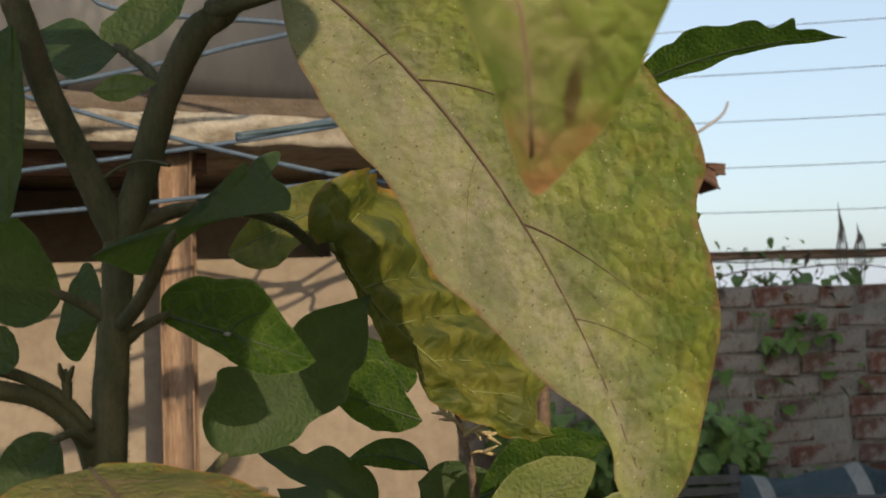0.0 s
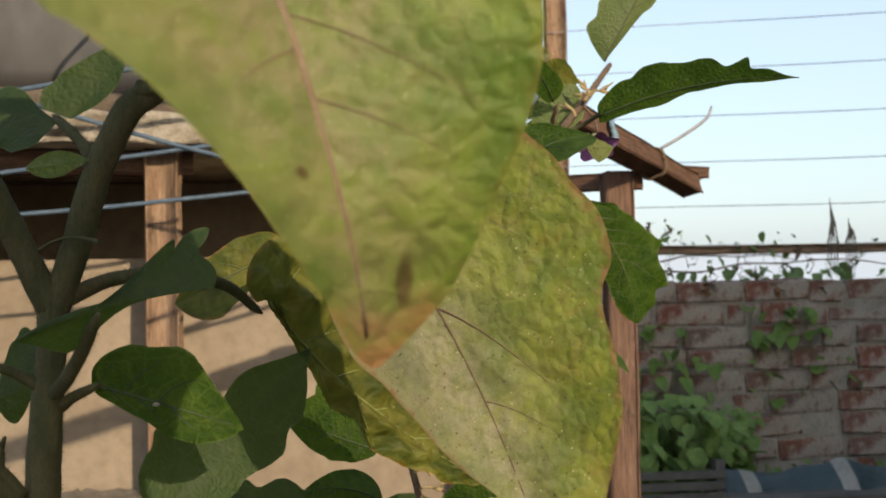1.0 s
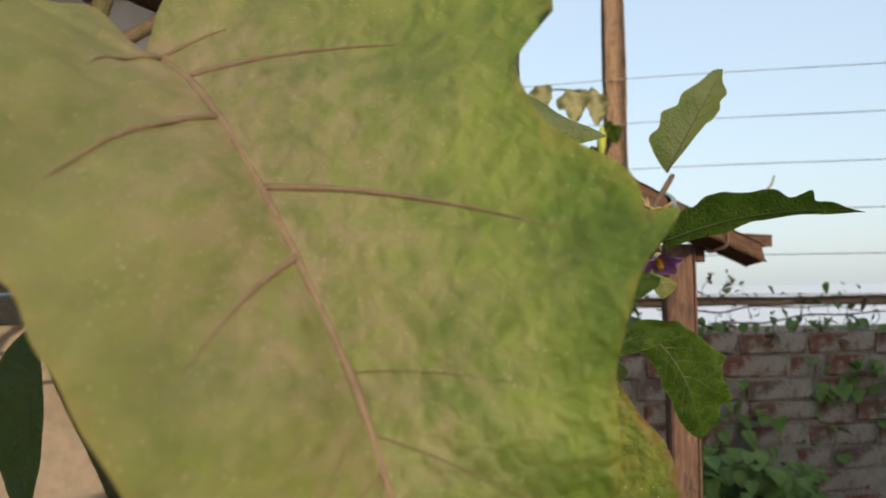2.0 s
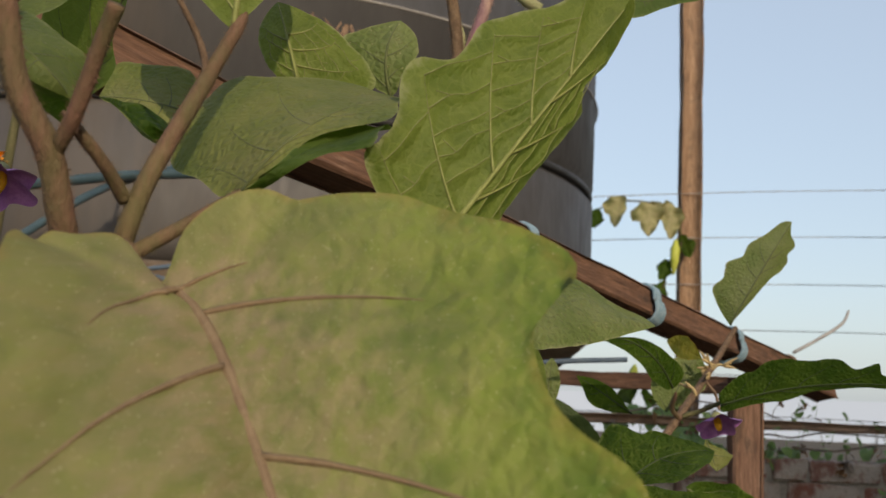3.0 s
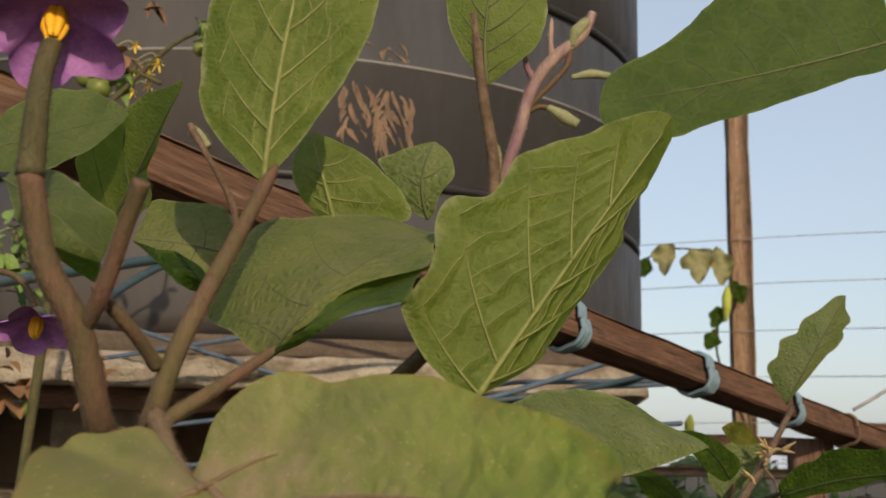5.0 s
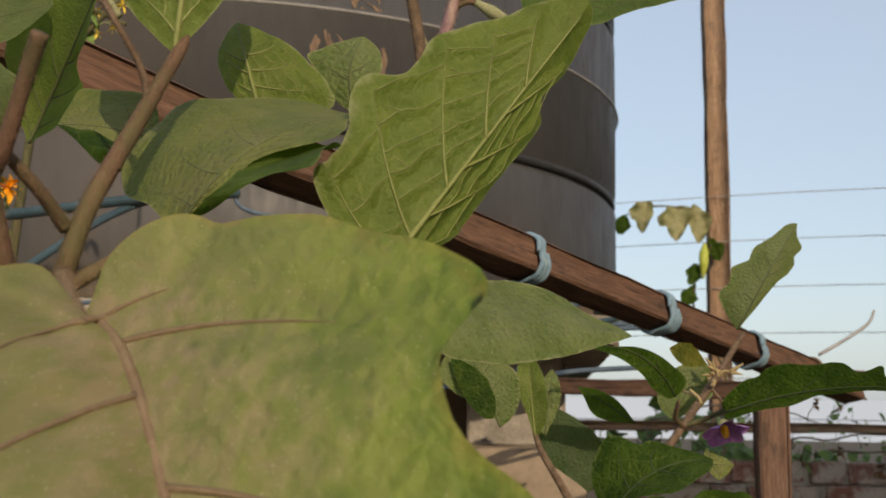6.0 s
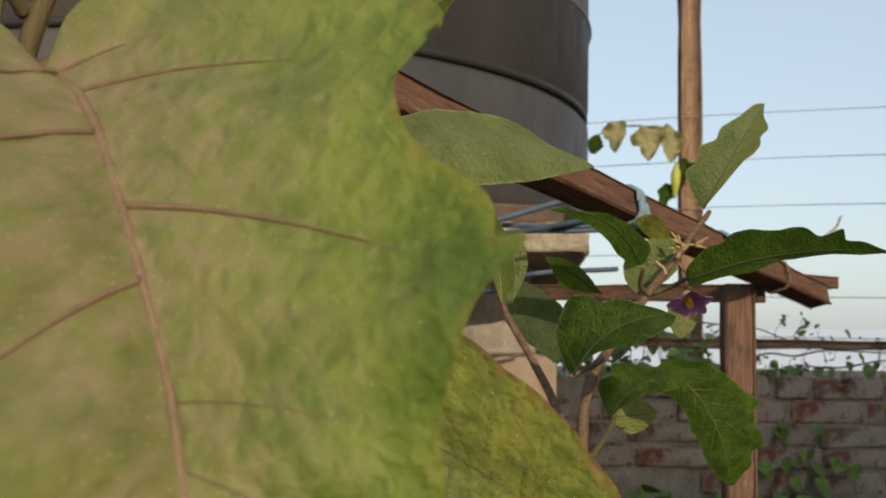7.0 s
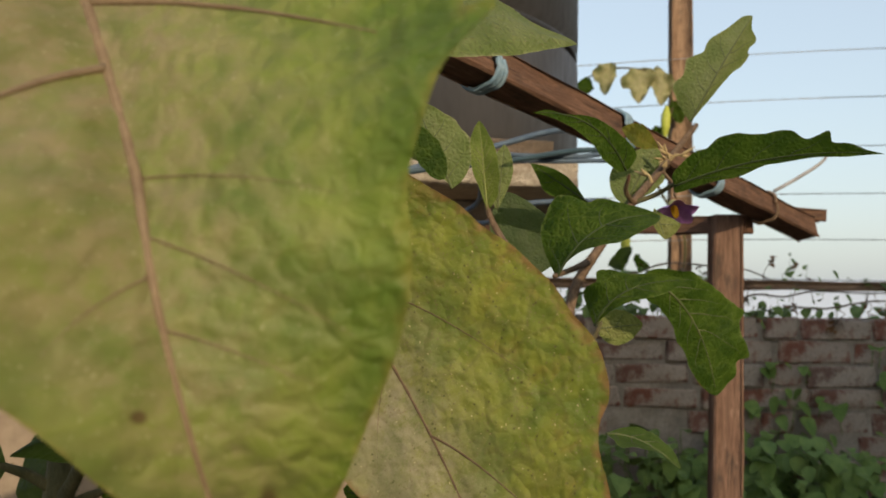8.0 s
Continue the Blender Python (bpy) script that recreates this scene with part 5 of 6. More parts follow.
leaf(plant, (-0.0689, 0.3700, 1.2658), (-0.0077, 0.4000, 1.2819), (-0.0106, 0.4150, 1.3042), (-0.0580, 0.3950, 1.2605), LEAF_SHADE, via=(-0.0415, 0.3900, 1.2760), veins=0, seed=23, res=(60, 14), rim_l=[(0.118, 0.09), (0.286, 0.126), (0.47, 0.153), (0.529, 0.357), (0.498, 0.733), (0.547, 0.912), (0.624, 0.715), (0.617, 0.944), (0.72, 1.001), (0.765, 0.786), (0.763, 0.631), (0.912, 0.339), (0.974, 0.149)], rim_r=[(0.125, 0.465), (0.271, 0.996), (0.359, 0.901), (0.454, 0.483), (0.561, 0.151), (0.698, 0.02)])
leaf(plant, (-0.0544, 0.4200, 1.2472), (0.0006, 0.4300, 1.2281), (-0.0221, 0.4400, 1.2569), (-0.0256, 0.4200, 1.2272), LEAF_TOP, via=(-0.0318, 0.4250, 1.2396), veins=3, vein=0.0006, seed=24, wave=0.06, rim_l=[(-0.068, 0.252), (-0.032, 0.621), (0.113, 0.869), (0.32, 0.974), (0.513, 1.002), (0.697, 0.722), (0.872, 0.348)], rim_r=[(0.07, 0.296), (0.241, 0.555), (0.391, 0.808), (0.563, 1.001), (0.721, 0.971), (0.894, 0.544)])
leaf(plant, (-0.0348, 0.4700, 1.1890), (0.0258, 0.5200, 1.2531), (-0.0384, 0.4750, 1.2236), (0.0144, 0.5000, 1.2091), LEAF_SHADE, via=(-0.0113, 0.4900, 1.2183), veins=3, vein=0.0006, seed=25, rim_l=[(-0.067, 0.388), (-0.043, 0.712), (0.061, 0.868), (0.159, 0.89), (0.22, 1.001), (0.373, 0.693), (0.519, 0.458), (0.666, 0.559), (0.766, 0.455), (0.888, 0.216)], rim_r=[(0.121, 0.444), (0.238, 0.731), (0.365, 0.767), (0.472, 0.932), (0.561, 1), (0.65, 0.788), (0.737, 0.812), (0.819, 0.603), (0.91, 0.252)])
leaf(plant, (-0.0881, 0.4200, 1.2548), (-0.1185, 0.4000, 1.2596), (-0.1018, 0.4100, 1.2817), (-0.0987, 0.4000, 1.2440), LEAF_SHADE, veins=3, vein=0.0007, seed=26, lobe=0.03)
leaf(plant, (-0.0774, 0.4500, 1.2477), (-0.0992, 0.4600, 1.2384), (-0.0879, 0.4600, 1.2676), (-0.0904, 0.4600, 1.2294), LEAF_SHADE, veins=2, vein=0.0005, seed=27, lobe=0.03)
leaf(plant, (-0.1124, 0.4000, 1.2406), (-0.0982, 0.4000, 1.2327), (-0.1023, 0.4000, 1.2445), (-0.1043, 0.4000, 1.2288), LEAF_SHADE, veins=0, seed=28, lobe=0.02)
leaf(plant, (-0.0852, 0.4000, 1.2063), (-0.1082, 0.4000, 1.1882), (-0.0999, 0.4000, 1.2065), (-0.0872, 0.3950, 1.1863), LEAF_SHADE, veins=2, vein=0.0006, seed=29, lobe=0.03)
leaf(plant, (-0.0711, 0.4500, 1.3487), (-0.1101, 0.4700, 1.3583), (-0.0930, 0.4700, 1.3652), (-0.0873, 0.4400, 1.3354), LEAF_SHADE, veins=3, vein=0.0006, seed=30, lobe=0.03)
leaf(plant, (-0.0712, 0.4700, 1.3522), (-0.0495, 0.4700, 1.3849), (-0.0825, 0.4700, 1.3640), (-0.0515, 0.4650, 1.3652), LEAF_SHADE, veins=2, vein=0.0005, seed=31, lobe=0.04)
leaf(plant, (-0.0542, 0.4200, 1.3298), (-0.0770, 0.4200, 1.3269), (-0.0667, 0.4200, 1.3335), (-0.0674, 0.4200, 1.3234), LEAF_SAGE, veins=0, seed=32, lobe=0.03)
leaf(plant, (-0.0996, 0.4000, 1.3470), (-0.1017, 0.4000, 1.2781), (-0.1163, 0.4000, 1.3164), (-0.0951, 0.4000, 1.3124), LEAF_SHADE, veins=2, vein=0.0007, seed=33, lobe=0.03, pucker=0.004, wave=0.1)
leaf(plant, (-0.0624, 0.3300, 1.2058), (-0.0174, 0.2400, 1.1859), (-0.0746, 0.2800, 1.1957), (-0.0102, 0.3100, 1.1988), LEAF_RUST, veins=4, vein=0.0004, vein_mat=VEIN_BROWN, seed=34, lobe=0.02, power=0.5, res=(50, 18), label="rusty yellowing leaf covered in fine hairs")
flower(plant, (-0.1373, 0.4200, 1.4709), (0.12, -0.45, -0.85), 0.0165, 1)
flower(plant, (-0.0900, 0.3000, 1.5475), (0.15, -0.45, -0.75), 0.0235, 2)
stalk(plant, [(-0.1406, 0.4250, 1.4763), (-0.1478, 0.4300, 1.4858), (-0.1549, 0.4300, 1.4902), (-0.1641, 0.4200, 1.4904)], [0.0014, 0.0013, 0.0013, 0.0014], STEM_YOUNG, name="flower_stalk")

# ---- the shoot behind ----
S2 = plant_2
stalk(S2, [(0.165, 0.74, -0.02), (0.160, 0.74, 0.6), (0.1484, 0.7500, 1.1462), (0.1532, 0.7500, 1.2562), (0.1583, 0.7600, 1.3191), (0.1789, 0.7800, 1.3541), (0.2033, 0.8000, 1.3850), (0.2345, 0.8500, 1.4169), (0.2782, 0.9300, 1.4625)], [0.006, 0.0055, 0.0048, 0.0040, 0.0036, 0.0030, 0.0028, 0.0026, 0.0020], STEM_TAN, name="trunk", n=60)
stalk(S2, [(0.1725, 0.7750, 1.3461), (0.1601, 0.7200, 1.3406), (0.1401, 0.6800, 1.3332)], [0.002, 0.0018, 0.0014], STEM_TAN, name="petiole")
stalk(S2, [(0.2081, 0.8050, 1.3883), (0.2211, 0.8000, 1.3932), (0.2329, 0.7800, 1.4005)], [0.0018, 0.0016, 0.0014], STEM, name="petiole")
stalk(S2, [(0.2060, 0.8000, 1.3870), (0.1988, 0.7900, 1.3940), (0.1988, 0.7800, 1.4024)], [0.0018, 0.0016, 0.0014], STEM_YOUNG, name="petiole")
stalk(S2, [(0.1616, 0.7600, 1.2779), (0.1767, 0.7900, 1.2919), (0.1827, 0.8000, 1.3015)], [0.0018, 0.0016, 0.0014], STEM, name="petiole")
stalk(S2, [(0.1532, 0.7500, 1.2562), (0.1388, 0.7600, 1.3076), (0.1226, 0.7750, 1.3417), (0.1070, 0.7770, 1.3686), (0.1019, 0.7770, 1.3816)], [0.003, 0.0028, 0.0026, 0.0022, 0.0016], STEM_TAN, name="branch")
stalk(S2, [(0.2345, 0.8500, 1.4169), (0.2420, 0.8450, 1.4059), (0.2431, 0.8400, 1.3970)], [0.0012, 0.0010, 0.0012], STEM_TAN, name="flower_stalk")
leaf(S2, (0.2735, 0.9300, 1.4647), (0.3244, 0.9300, 1.5535), (0.2701, 0.9300, 1.5169), (0.3211, 0.9300, 1.5198), LEAF_SAGE, via=(0.2978, 0.9200, 1.5119), veins=4, vein=0.0007, vein_mat=VEIN_DARK, seed=41, res=(60, 12), label="upright pale green leaf with wavy rim", rim_l=[(0.075, 0.461), (0.135, 0.766), (0.205, 0.999), (0.307, 0.849), (0.426, 0.999), (0.53, 0.672), (0.646, 0.717), (0.785, 0.447), (0.935, 0.276), (0.99, 0.111)], rim_r=[(0.117, 0.172), (0.283, 0.406), (0.491, 0.677), (0.575, 0.921), (0.698, 1.001), (0.742, 0.807), (0.851, 0.886), (0.908, 0.34)])
leaf(S2, (0.2298, 0.7800, 1.3973), (0.3442, 0.7000, 1.4109), (0.2763, 0.7400, 1.4329), (0.2780, 0.7600, 1.3979), LEAF_TOP, via=(0.2888, 0.7450, 1.4133), veins=4, vein=0.0006, seed=42, res=(70, 14), wave=0.06, label="dark green leaf with ragged rim", rim_l=[(0.01, 0.371), (0.14, 0.772), (0.2, 0.762), (0.26, 0.944), (0.36, 0.957), (0.47, 0.75), (0.6, 0.744), (0.67, 0.442), (0.78, 0.655), (0.78, 0.332), (0.86, 0.299), (0.93, 0.095)], rim_r=[(0.01, 0.376), (0.22, 0.471), (0.32, 0.534), (0.44, 0.297), (0.52, 0.308), (0.65, 0.222), (0.83, 0.183)])
leaf(S2, (0.1401, 0.6800, 1.3318), (0.2014, 0.6750, 1.3693), (0.1407, 0.6900, 1.3807), (0.1560, 0.6600, 1.3480), LEAF_TOP, via=(0.1639, 0.6700, 1.3609), veins=3, vein=0.0006, seed=43, res=(50, 12), wave=0.05, rim_l=[(0.024, 0.476), (0.095, 0.804), (0.197, 0.938), (0.351, 1), (0.462, 0.866), (0.553, 0.595), (0.645, 0.558), (0.771, 0.3), (0.911, 0.152)], rim_r=[(0.12, 0.038), (0.325, 1.001), (0.575, 2.215), (0.839, 1.527), (0.933, 0.917)])
leaf(S2, (0.1972, 0.7800, 1.4078), (0.1282, 0.7200, 1.4372), (0.1799, 0.7500, 1.4351), (0.1582, 0.7400, 1.4292), LEAF_TOP, via=(0.1681, 0.7450, 1.4334), veins=3, vein=0.0006, seed=44, res=(44, 12), wave=0.05, rim_l=[(0.017, 0.873), (0.066, 1.552), (0.254, 1.215), (0.411, 0.999), (0.593, 0.67), (0.748, 0.031), (0.909, 0.337)], rim_r=[(0.09, 1.07), (0.28, 1.777), (0.432, 1.39), (0.62, 0.993), (0.806, 0.536)])
leaf(S2, (0.2327, 0.8500, 1.4325), (0.2001, 0.8200, 1.4430), (0.2173, 0.8300, 1.4476), (0.2121, 0.8300, 1.4310), LEAF_CRISP, veins=0, seed=45)
leaf(S2, (0.2119, 0.8800, 1.3915), (0.2357, 0.8800, 1.4387), (0.2017, 0.8800, 1.4198), (0.2424, 0.8800, 1.4115), LEAF_SAGE, veins=2, vein=0.0006, seed=46, lobe=0.04)
leaf(S2, (0.1787, 0.8000, 1.3002), (0.2431, 0.8000, 1.3330), (0.1805, 0.8000, 1.3390), (0.1863, 0.7900, 1.3096), LEAF_TOP, via=(0.1999, 0.7900, 1.3253), veins=3, vein=0.0006, seed=47, res=(60, 16), wave=0.08, pucker=0.003, freq=60.0, rim_l=[(-0.011, 0.589), (0.003, 1.06), (0.203, 0.747), (0.265, 1.002), (0.508, 0.564), (0.742, 0.264), (0.909, 0.134)], rim_r=[(0.22, 1.012), (0.514, 2.053), (0.744, 2.323), (0.921, 1.064)])
leaf(S2, (0.2204, 0.8400, 1.3362), (0.2832, 0.8800, 1.2462), (0.3066, 0.8800, 1.3106), (0.2243, 0.8500, 1.3197), LEAF_TOP, via=(0.2601, 0.8600, 1.3052), veins=5, vein=0.0007, vein_mat=VEIN_DARK, seed=48, res=(70, 14), wave=0.08, pucker=0.004, freq=60.0, label="drooping dark green lobed leaf", rim_l=[(-0.007, 0.262), (0.124, 0.432), (0.196, 0.582), (0.305, 0.607), (0.479, 0.741), (0.631, 0.908), (0.683, 1), (0.705, 0.789), (0.766, 0.721), (0.861, 0.762), (0.92, 0.781), (0.906, 0.553), (0.966, 0.443), (0.99, 0.226)], rim_r=[(0.22, 1.003), (0.311, 0.876), (0.46, 0.928), (0.587, 1.087), (0.708, 0.885), (0.828, 0.887), (0.954, 0.426)])
leaf(S2, (0.1937, 0.9000, 1.2962), (0.2301, 0.9000, 1.3001), (0.2087, 0.9000, 1.3114), (0.2111, 0.9000, 1.2831), LEAF_PALE, veins=2, vein=0.0005, seed=49, lobe=0.03)
leaf(S2, (0.1614, 0.6200, 1.2465), (0.1984, 0.6000, 1.2301), (0.1792, 0.6200, 1.2500), (0.1654, 0.6000, 1.2433), LEAF_GREEN, via=(0.1805, 0.6100, 1.2434), veins=3, vein=0.0005, seed=50, wave=0.05, rim_l=[(0.093, 0.851), (0.294, 1.002), (0.577, 0.837), (0.79, 0.653)], rim_r=[(0.296, 1.006), (0.479, 0.722), (0.692, 0.346), (0.872, 0.085)])
leaf(S2, (0.1019, 0.7760, 1.3792), (0.0959, 0.7760, 1.4404), (0.0891, 0.7760, 1.4166), (0.1102, 0.7700, 1.4065), LEAF_BACK, veins=6, vein=0.0005, vein_mat=VEIN_PALE, wave=0.08, seed=51, lobe=0.03)
leaf(S2, (0.1092, 0.7850, 1.3800), (0.1139, 0.7850, 1.4255), (0.1031, 0.7850, 1.4042), (0.1199, 0.7850, 1.4064), LEAF_SAGE, veins=2, vein=0.0005, seed=52, lobe=0.03)
leaf(S2, (0.0772, 0.7000, 1.3861), (0.0539, 0.7000, 1.4402), (0.0385, 0.7000, 1.4154), (0.0881, 0.7000, 1.4177), LEAF_SAGE, veins=3, vein=0.0006, seed=53, lobe=0.08)
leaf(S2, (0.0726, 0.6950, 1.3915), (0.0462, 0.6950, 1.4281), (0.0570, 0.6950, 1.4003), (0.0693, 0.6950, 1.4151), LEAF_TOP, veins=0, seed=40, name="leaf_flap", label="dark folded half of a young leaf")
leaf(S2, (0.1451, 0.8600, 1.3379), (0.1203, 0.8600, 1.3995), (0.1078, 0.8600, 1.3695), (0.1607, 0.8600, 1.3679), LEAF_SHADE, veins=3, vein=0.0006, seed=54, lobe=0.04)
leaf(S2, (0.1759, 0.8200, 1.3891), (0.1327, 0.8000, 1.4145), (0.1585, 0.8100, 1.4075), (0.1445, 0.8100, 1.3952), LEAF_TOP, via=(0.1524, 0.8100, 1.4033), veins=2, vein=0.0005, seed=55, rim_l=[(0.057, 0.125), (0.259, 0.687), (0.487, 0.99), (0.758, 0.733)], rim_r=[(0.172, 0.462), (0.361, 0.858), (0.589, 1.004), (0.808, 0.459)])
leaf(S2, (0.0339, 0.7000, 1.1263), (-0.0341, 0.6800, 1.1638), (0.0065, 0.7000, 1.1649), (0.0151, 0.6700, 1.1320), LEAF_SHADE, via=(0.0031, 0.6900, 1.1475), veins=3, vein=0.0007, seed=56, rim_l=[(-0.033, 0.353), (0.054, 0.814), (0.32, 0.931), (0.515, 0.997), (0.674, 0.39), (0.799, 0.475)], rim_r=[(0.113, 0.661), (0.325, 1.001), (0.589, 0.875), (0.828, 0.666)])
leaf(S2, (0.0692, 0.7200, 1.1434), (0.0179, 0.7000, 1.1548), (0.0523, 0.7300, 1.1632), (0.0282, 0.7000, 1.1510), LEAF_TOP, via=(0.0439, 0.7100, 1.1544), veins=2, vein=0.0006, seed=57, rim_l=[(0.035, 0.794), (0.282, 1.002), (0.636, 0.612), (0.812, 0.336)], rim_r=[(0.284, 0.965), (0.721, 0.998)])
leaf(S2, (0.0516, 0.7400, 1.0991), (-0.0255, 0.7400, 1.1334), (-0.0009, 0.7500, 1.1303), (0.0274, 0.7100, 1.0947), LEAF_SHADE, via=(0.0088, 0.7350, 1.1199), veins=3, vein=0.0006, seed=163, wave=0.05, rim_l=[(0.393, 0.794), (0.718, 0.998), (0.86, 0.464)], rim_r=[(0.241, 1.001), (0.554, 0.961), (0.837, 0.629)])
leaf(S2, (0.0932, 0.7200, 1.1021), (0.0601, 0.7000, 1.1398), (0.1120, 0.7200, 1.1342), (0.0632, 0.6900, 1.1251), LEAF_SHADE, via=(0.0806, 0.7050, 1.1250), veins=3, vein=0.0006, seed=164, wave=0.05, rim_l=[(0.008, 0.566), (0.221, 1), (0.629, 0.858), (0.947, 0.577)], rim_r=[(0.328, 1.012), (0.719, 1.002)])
leaf(S2, (0.0687, 0.7500, 1.1713), (0.0086, 0.7500, 1.1934), (0.0411, 0.7500, 1.2124), (0.0363, 0.7500, 1.1663), LEAF_TOP, veins=3, vein=0.0006, seed=58, lobe=0.08)
leaf(S2, (0.0636, 0.8000, 1.1858), (0.0355, 0.8000, 1.2245), (0.0288, 0.8000, 1.2006), (0.0672, 0.8000, 1.2072), LEAF_TOP, veins=2, vein=0.0006, seed=59, lobe=0.04)
leaf(S2, (0.0905, 0.6500, 1.1372), (0.1587, 0.6200, 1.1692), (0.1162, 0.6400, 1.1744), (0.1262, 0.6300, 1.1473), LEAF_TOP, veins=3, vein=0.0006, seed=60, lobe=0.05)
leaf(S2, (0.0863, 0.6000, 1.1234), (0.1460, 0.6000, 1.1619), (0.1024, 0.6000, 1.1607), (0.1266, 0.6000, 1.1308), LEAF_PALE, veins=3, vein=0.0006, seed=61, lobe=0.08)
leaf(S2, (0.1344, 0.7000, 1.0982), (0.2407, 0.7000, 1.0971), (0.1985, 0.7200, 1.1262), (0.1786, 0.6600, 1.0908), LEAF_PALE, veins=3, vein=0.0007, seed=62, lobe=0.04)
flower(S2, (0.242, 0.84, 1.388), (0.10, -0.50, -0.83), 0.0180, 3)
stalk(S2, [(0.0876, 0.6600, 1.0979), (0.0897, 0.6600, 1.1298), (0.0872, 0.6650, 1.1565), (0.0825, 0.6700, 1.1773), (0.0809, 0.6700, 1.1920)], [0.0026, 0.0024, 0.0022, 0.0018, 0.0012], STEM_TAN, name="branch")
rnd = random.Random(77)
for i in range(11):
    a = Vector((0.0872, 0.6650, 1.1565)).lerp(Vector((0.0809, 0.6700, 1.1920)), rnd.random())
    d = Vector((rnd.uniform(-1, 1), rnd.uniform(-0.6, 0.2), rnd.uniform(-0.1, 0.9))).normalized()
    n = rnd.uniform(0.008, 0.018)
    stalk(S2, [a, a + d * n * 0.5 + Vector((0, 0, 0.001)), a + d * n], [0.0010, 0.0008, 0.0009], WITHERED, name="twig", sides=6)
    bm = bmesh.new()
    for j in range(5):
        w = Vector((rnd.uniform(-1, 1), rnd.uniform(-1, 1), rnd.uniform(-1, 1))) * 0.7 + d
        tube(bm, [a + d * n, a + d * n + w * 0.0025, a + d * n + w * 0.006], [0.0012, 0.0012, 0.0003], 5, 6)
    part("calyx", bm, WITHERED, S2, "withered tan calyx")
for i in range(5):
    a = Vector((0.2207, 0.8200, 1.4011)).lerp(Vector((0.2532, 0.8800, 1.4358)), rnd.random())
    d = Vector((rnd.uniform(-1, 1), rnd.uniform(-0.8, 0.1), rnd.uniform(-0.3, 0.9))).normalized()
    n = rnd.uniform(0.004, 0.010)
    stalk(S2, [a, a + d * n * 0.5 + Vector((0, 0, 0.002)), a + d * n], [0.0013, 0.0011, 0.0009], WITHERED, name="twig", sides=6)
    bm = bmesh.new()
    for j in range(4):
        w = Vector((rnd.uniform(-1, 1), rnd.uniform(-1, 1), rnd.uniform(-1, 1))) * 0.7 + d
        tube(bm, [a + d * n, a + d * n + w * 0.003, a + d * n + w * 0.007], [0.0013, 0.0014, 0.0003], 5, 6)
    part("calyx", bm, WITHERED, S2, "withered tan calyx")
leaf(S2, (0.2021, 0.7000, 1.3755), (0.2091, 0.7000, 1.3563), (0.2013, 0.7000, 1.3652), (0.2183, 0.7000, 1.3664), LEAF_PALE, veins=2, vein=0.0004, seed=64, wave=0.08)
leaf(S2, (0.2839, 0.8900, 1.2476), (0.2663, 0.8900, 1.2684), (0.2725, 0.8900, 1.2536), (0.2786, 0.8900, 1.2624), ORANGE_LEAF, veins=0, seed=63, lobe=0.1, label="yellowed orange leaf")


# ---- creepers, weeds and clutter ----
WEED = plain_material("weed leaf", (0.085, 0.160, 0.034), (0.165, 0.255, 0.062), 30, 0.6, 0.3, 0.002)
WEED_DRY = plain_material("dry brown leaf", (0.14, 0.075, 0.035), (0.24, 0.13, 0.06), 40, 0.8, 0.5, 0.002)
TWIG = plain_material("dry dark twig", (0.14, 0.11, 0.09), (0.20, 0.165, 0.13), 60, 0.85, 0.4, 0.001)
POD = plain_material("yellow-green pod", (0.30, 0.36, 0.05), (0.42, 0.46, 0.08), 60, 0.5, 0.2, 0.001)
FRUIT = plain_material("green tomato", (0.11, 0.15, 0.035), (0.17, 0.20, 0.05), 50, 0.4, 0.15, 0.001)
YELLOW = plain_material("yellow petal", (0.65, 0.48, 0.03), (0.78, 0.60, 0.06), 90, 0.6, 0.2, 0.0005)
ORANGE = plain_material("orange petal", (0.75, 0.30, 0.01), (0.85, 0.42, 0.02), 90, 0.6, 0.2, 0.0005)
TARP = plain_material("blue tarpaulin", (0.022, 0.045, 0.055), (0.036, 0.062, 0.074), 8, 0.5, 0.4, 0.004)
TARP_PALE = plain_material("pale tarpaulin stripe", (0.20, 0.205, 0.20), (0.26, 0.26, 0.25), 8, 0.55, 0.4, 0.004)
CRATE = plain_material("dark plastic crate", (0.055, 0.058, 0.06), (0.09, 0.095, 0.095), 12, 0.5, 0.2)


def small_leaf(bm, at, direction, size, rnd, wide=0.7, droop=0.3):
    """One small curved, pointed leaf added to bm."""
    d = Vector(direction).normalized()
    side = d.cross(Vector((rnd.uniform(-0.4, 0.4), rnd.uniform(-0.4, 0.4), 1))).normalized()
    up = side.cross(d)
    rows = []
    for t, w in ((0.0, 0.10), (0.14, 0.72), (0.38, 1.0), (0.72, 0.74), (0.90, 0.36), (1.0, 0.04)):
        c = Vector(at) + d * size * t - Vector((0, 0, 1)) * droop * size * t * t
        h = side * size * wide * 0.5 * w
        rows.append((bm.verts.new(c - h + up * abs(w) * size * 0.10), bm.verts.new(c), bm.verts.new(c + h + up * abs(w) * size * 0.10)))
    for a, b in zip(rows, rows[1:]):
        bm.faces.new((a[0], a[1], b[1], b[0]))
        bm.faces.new((a[1], a[2], b[2], b[1]))


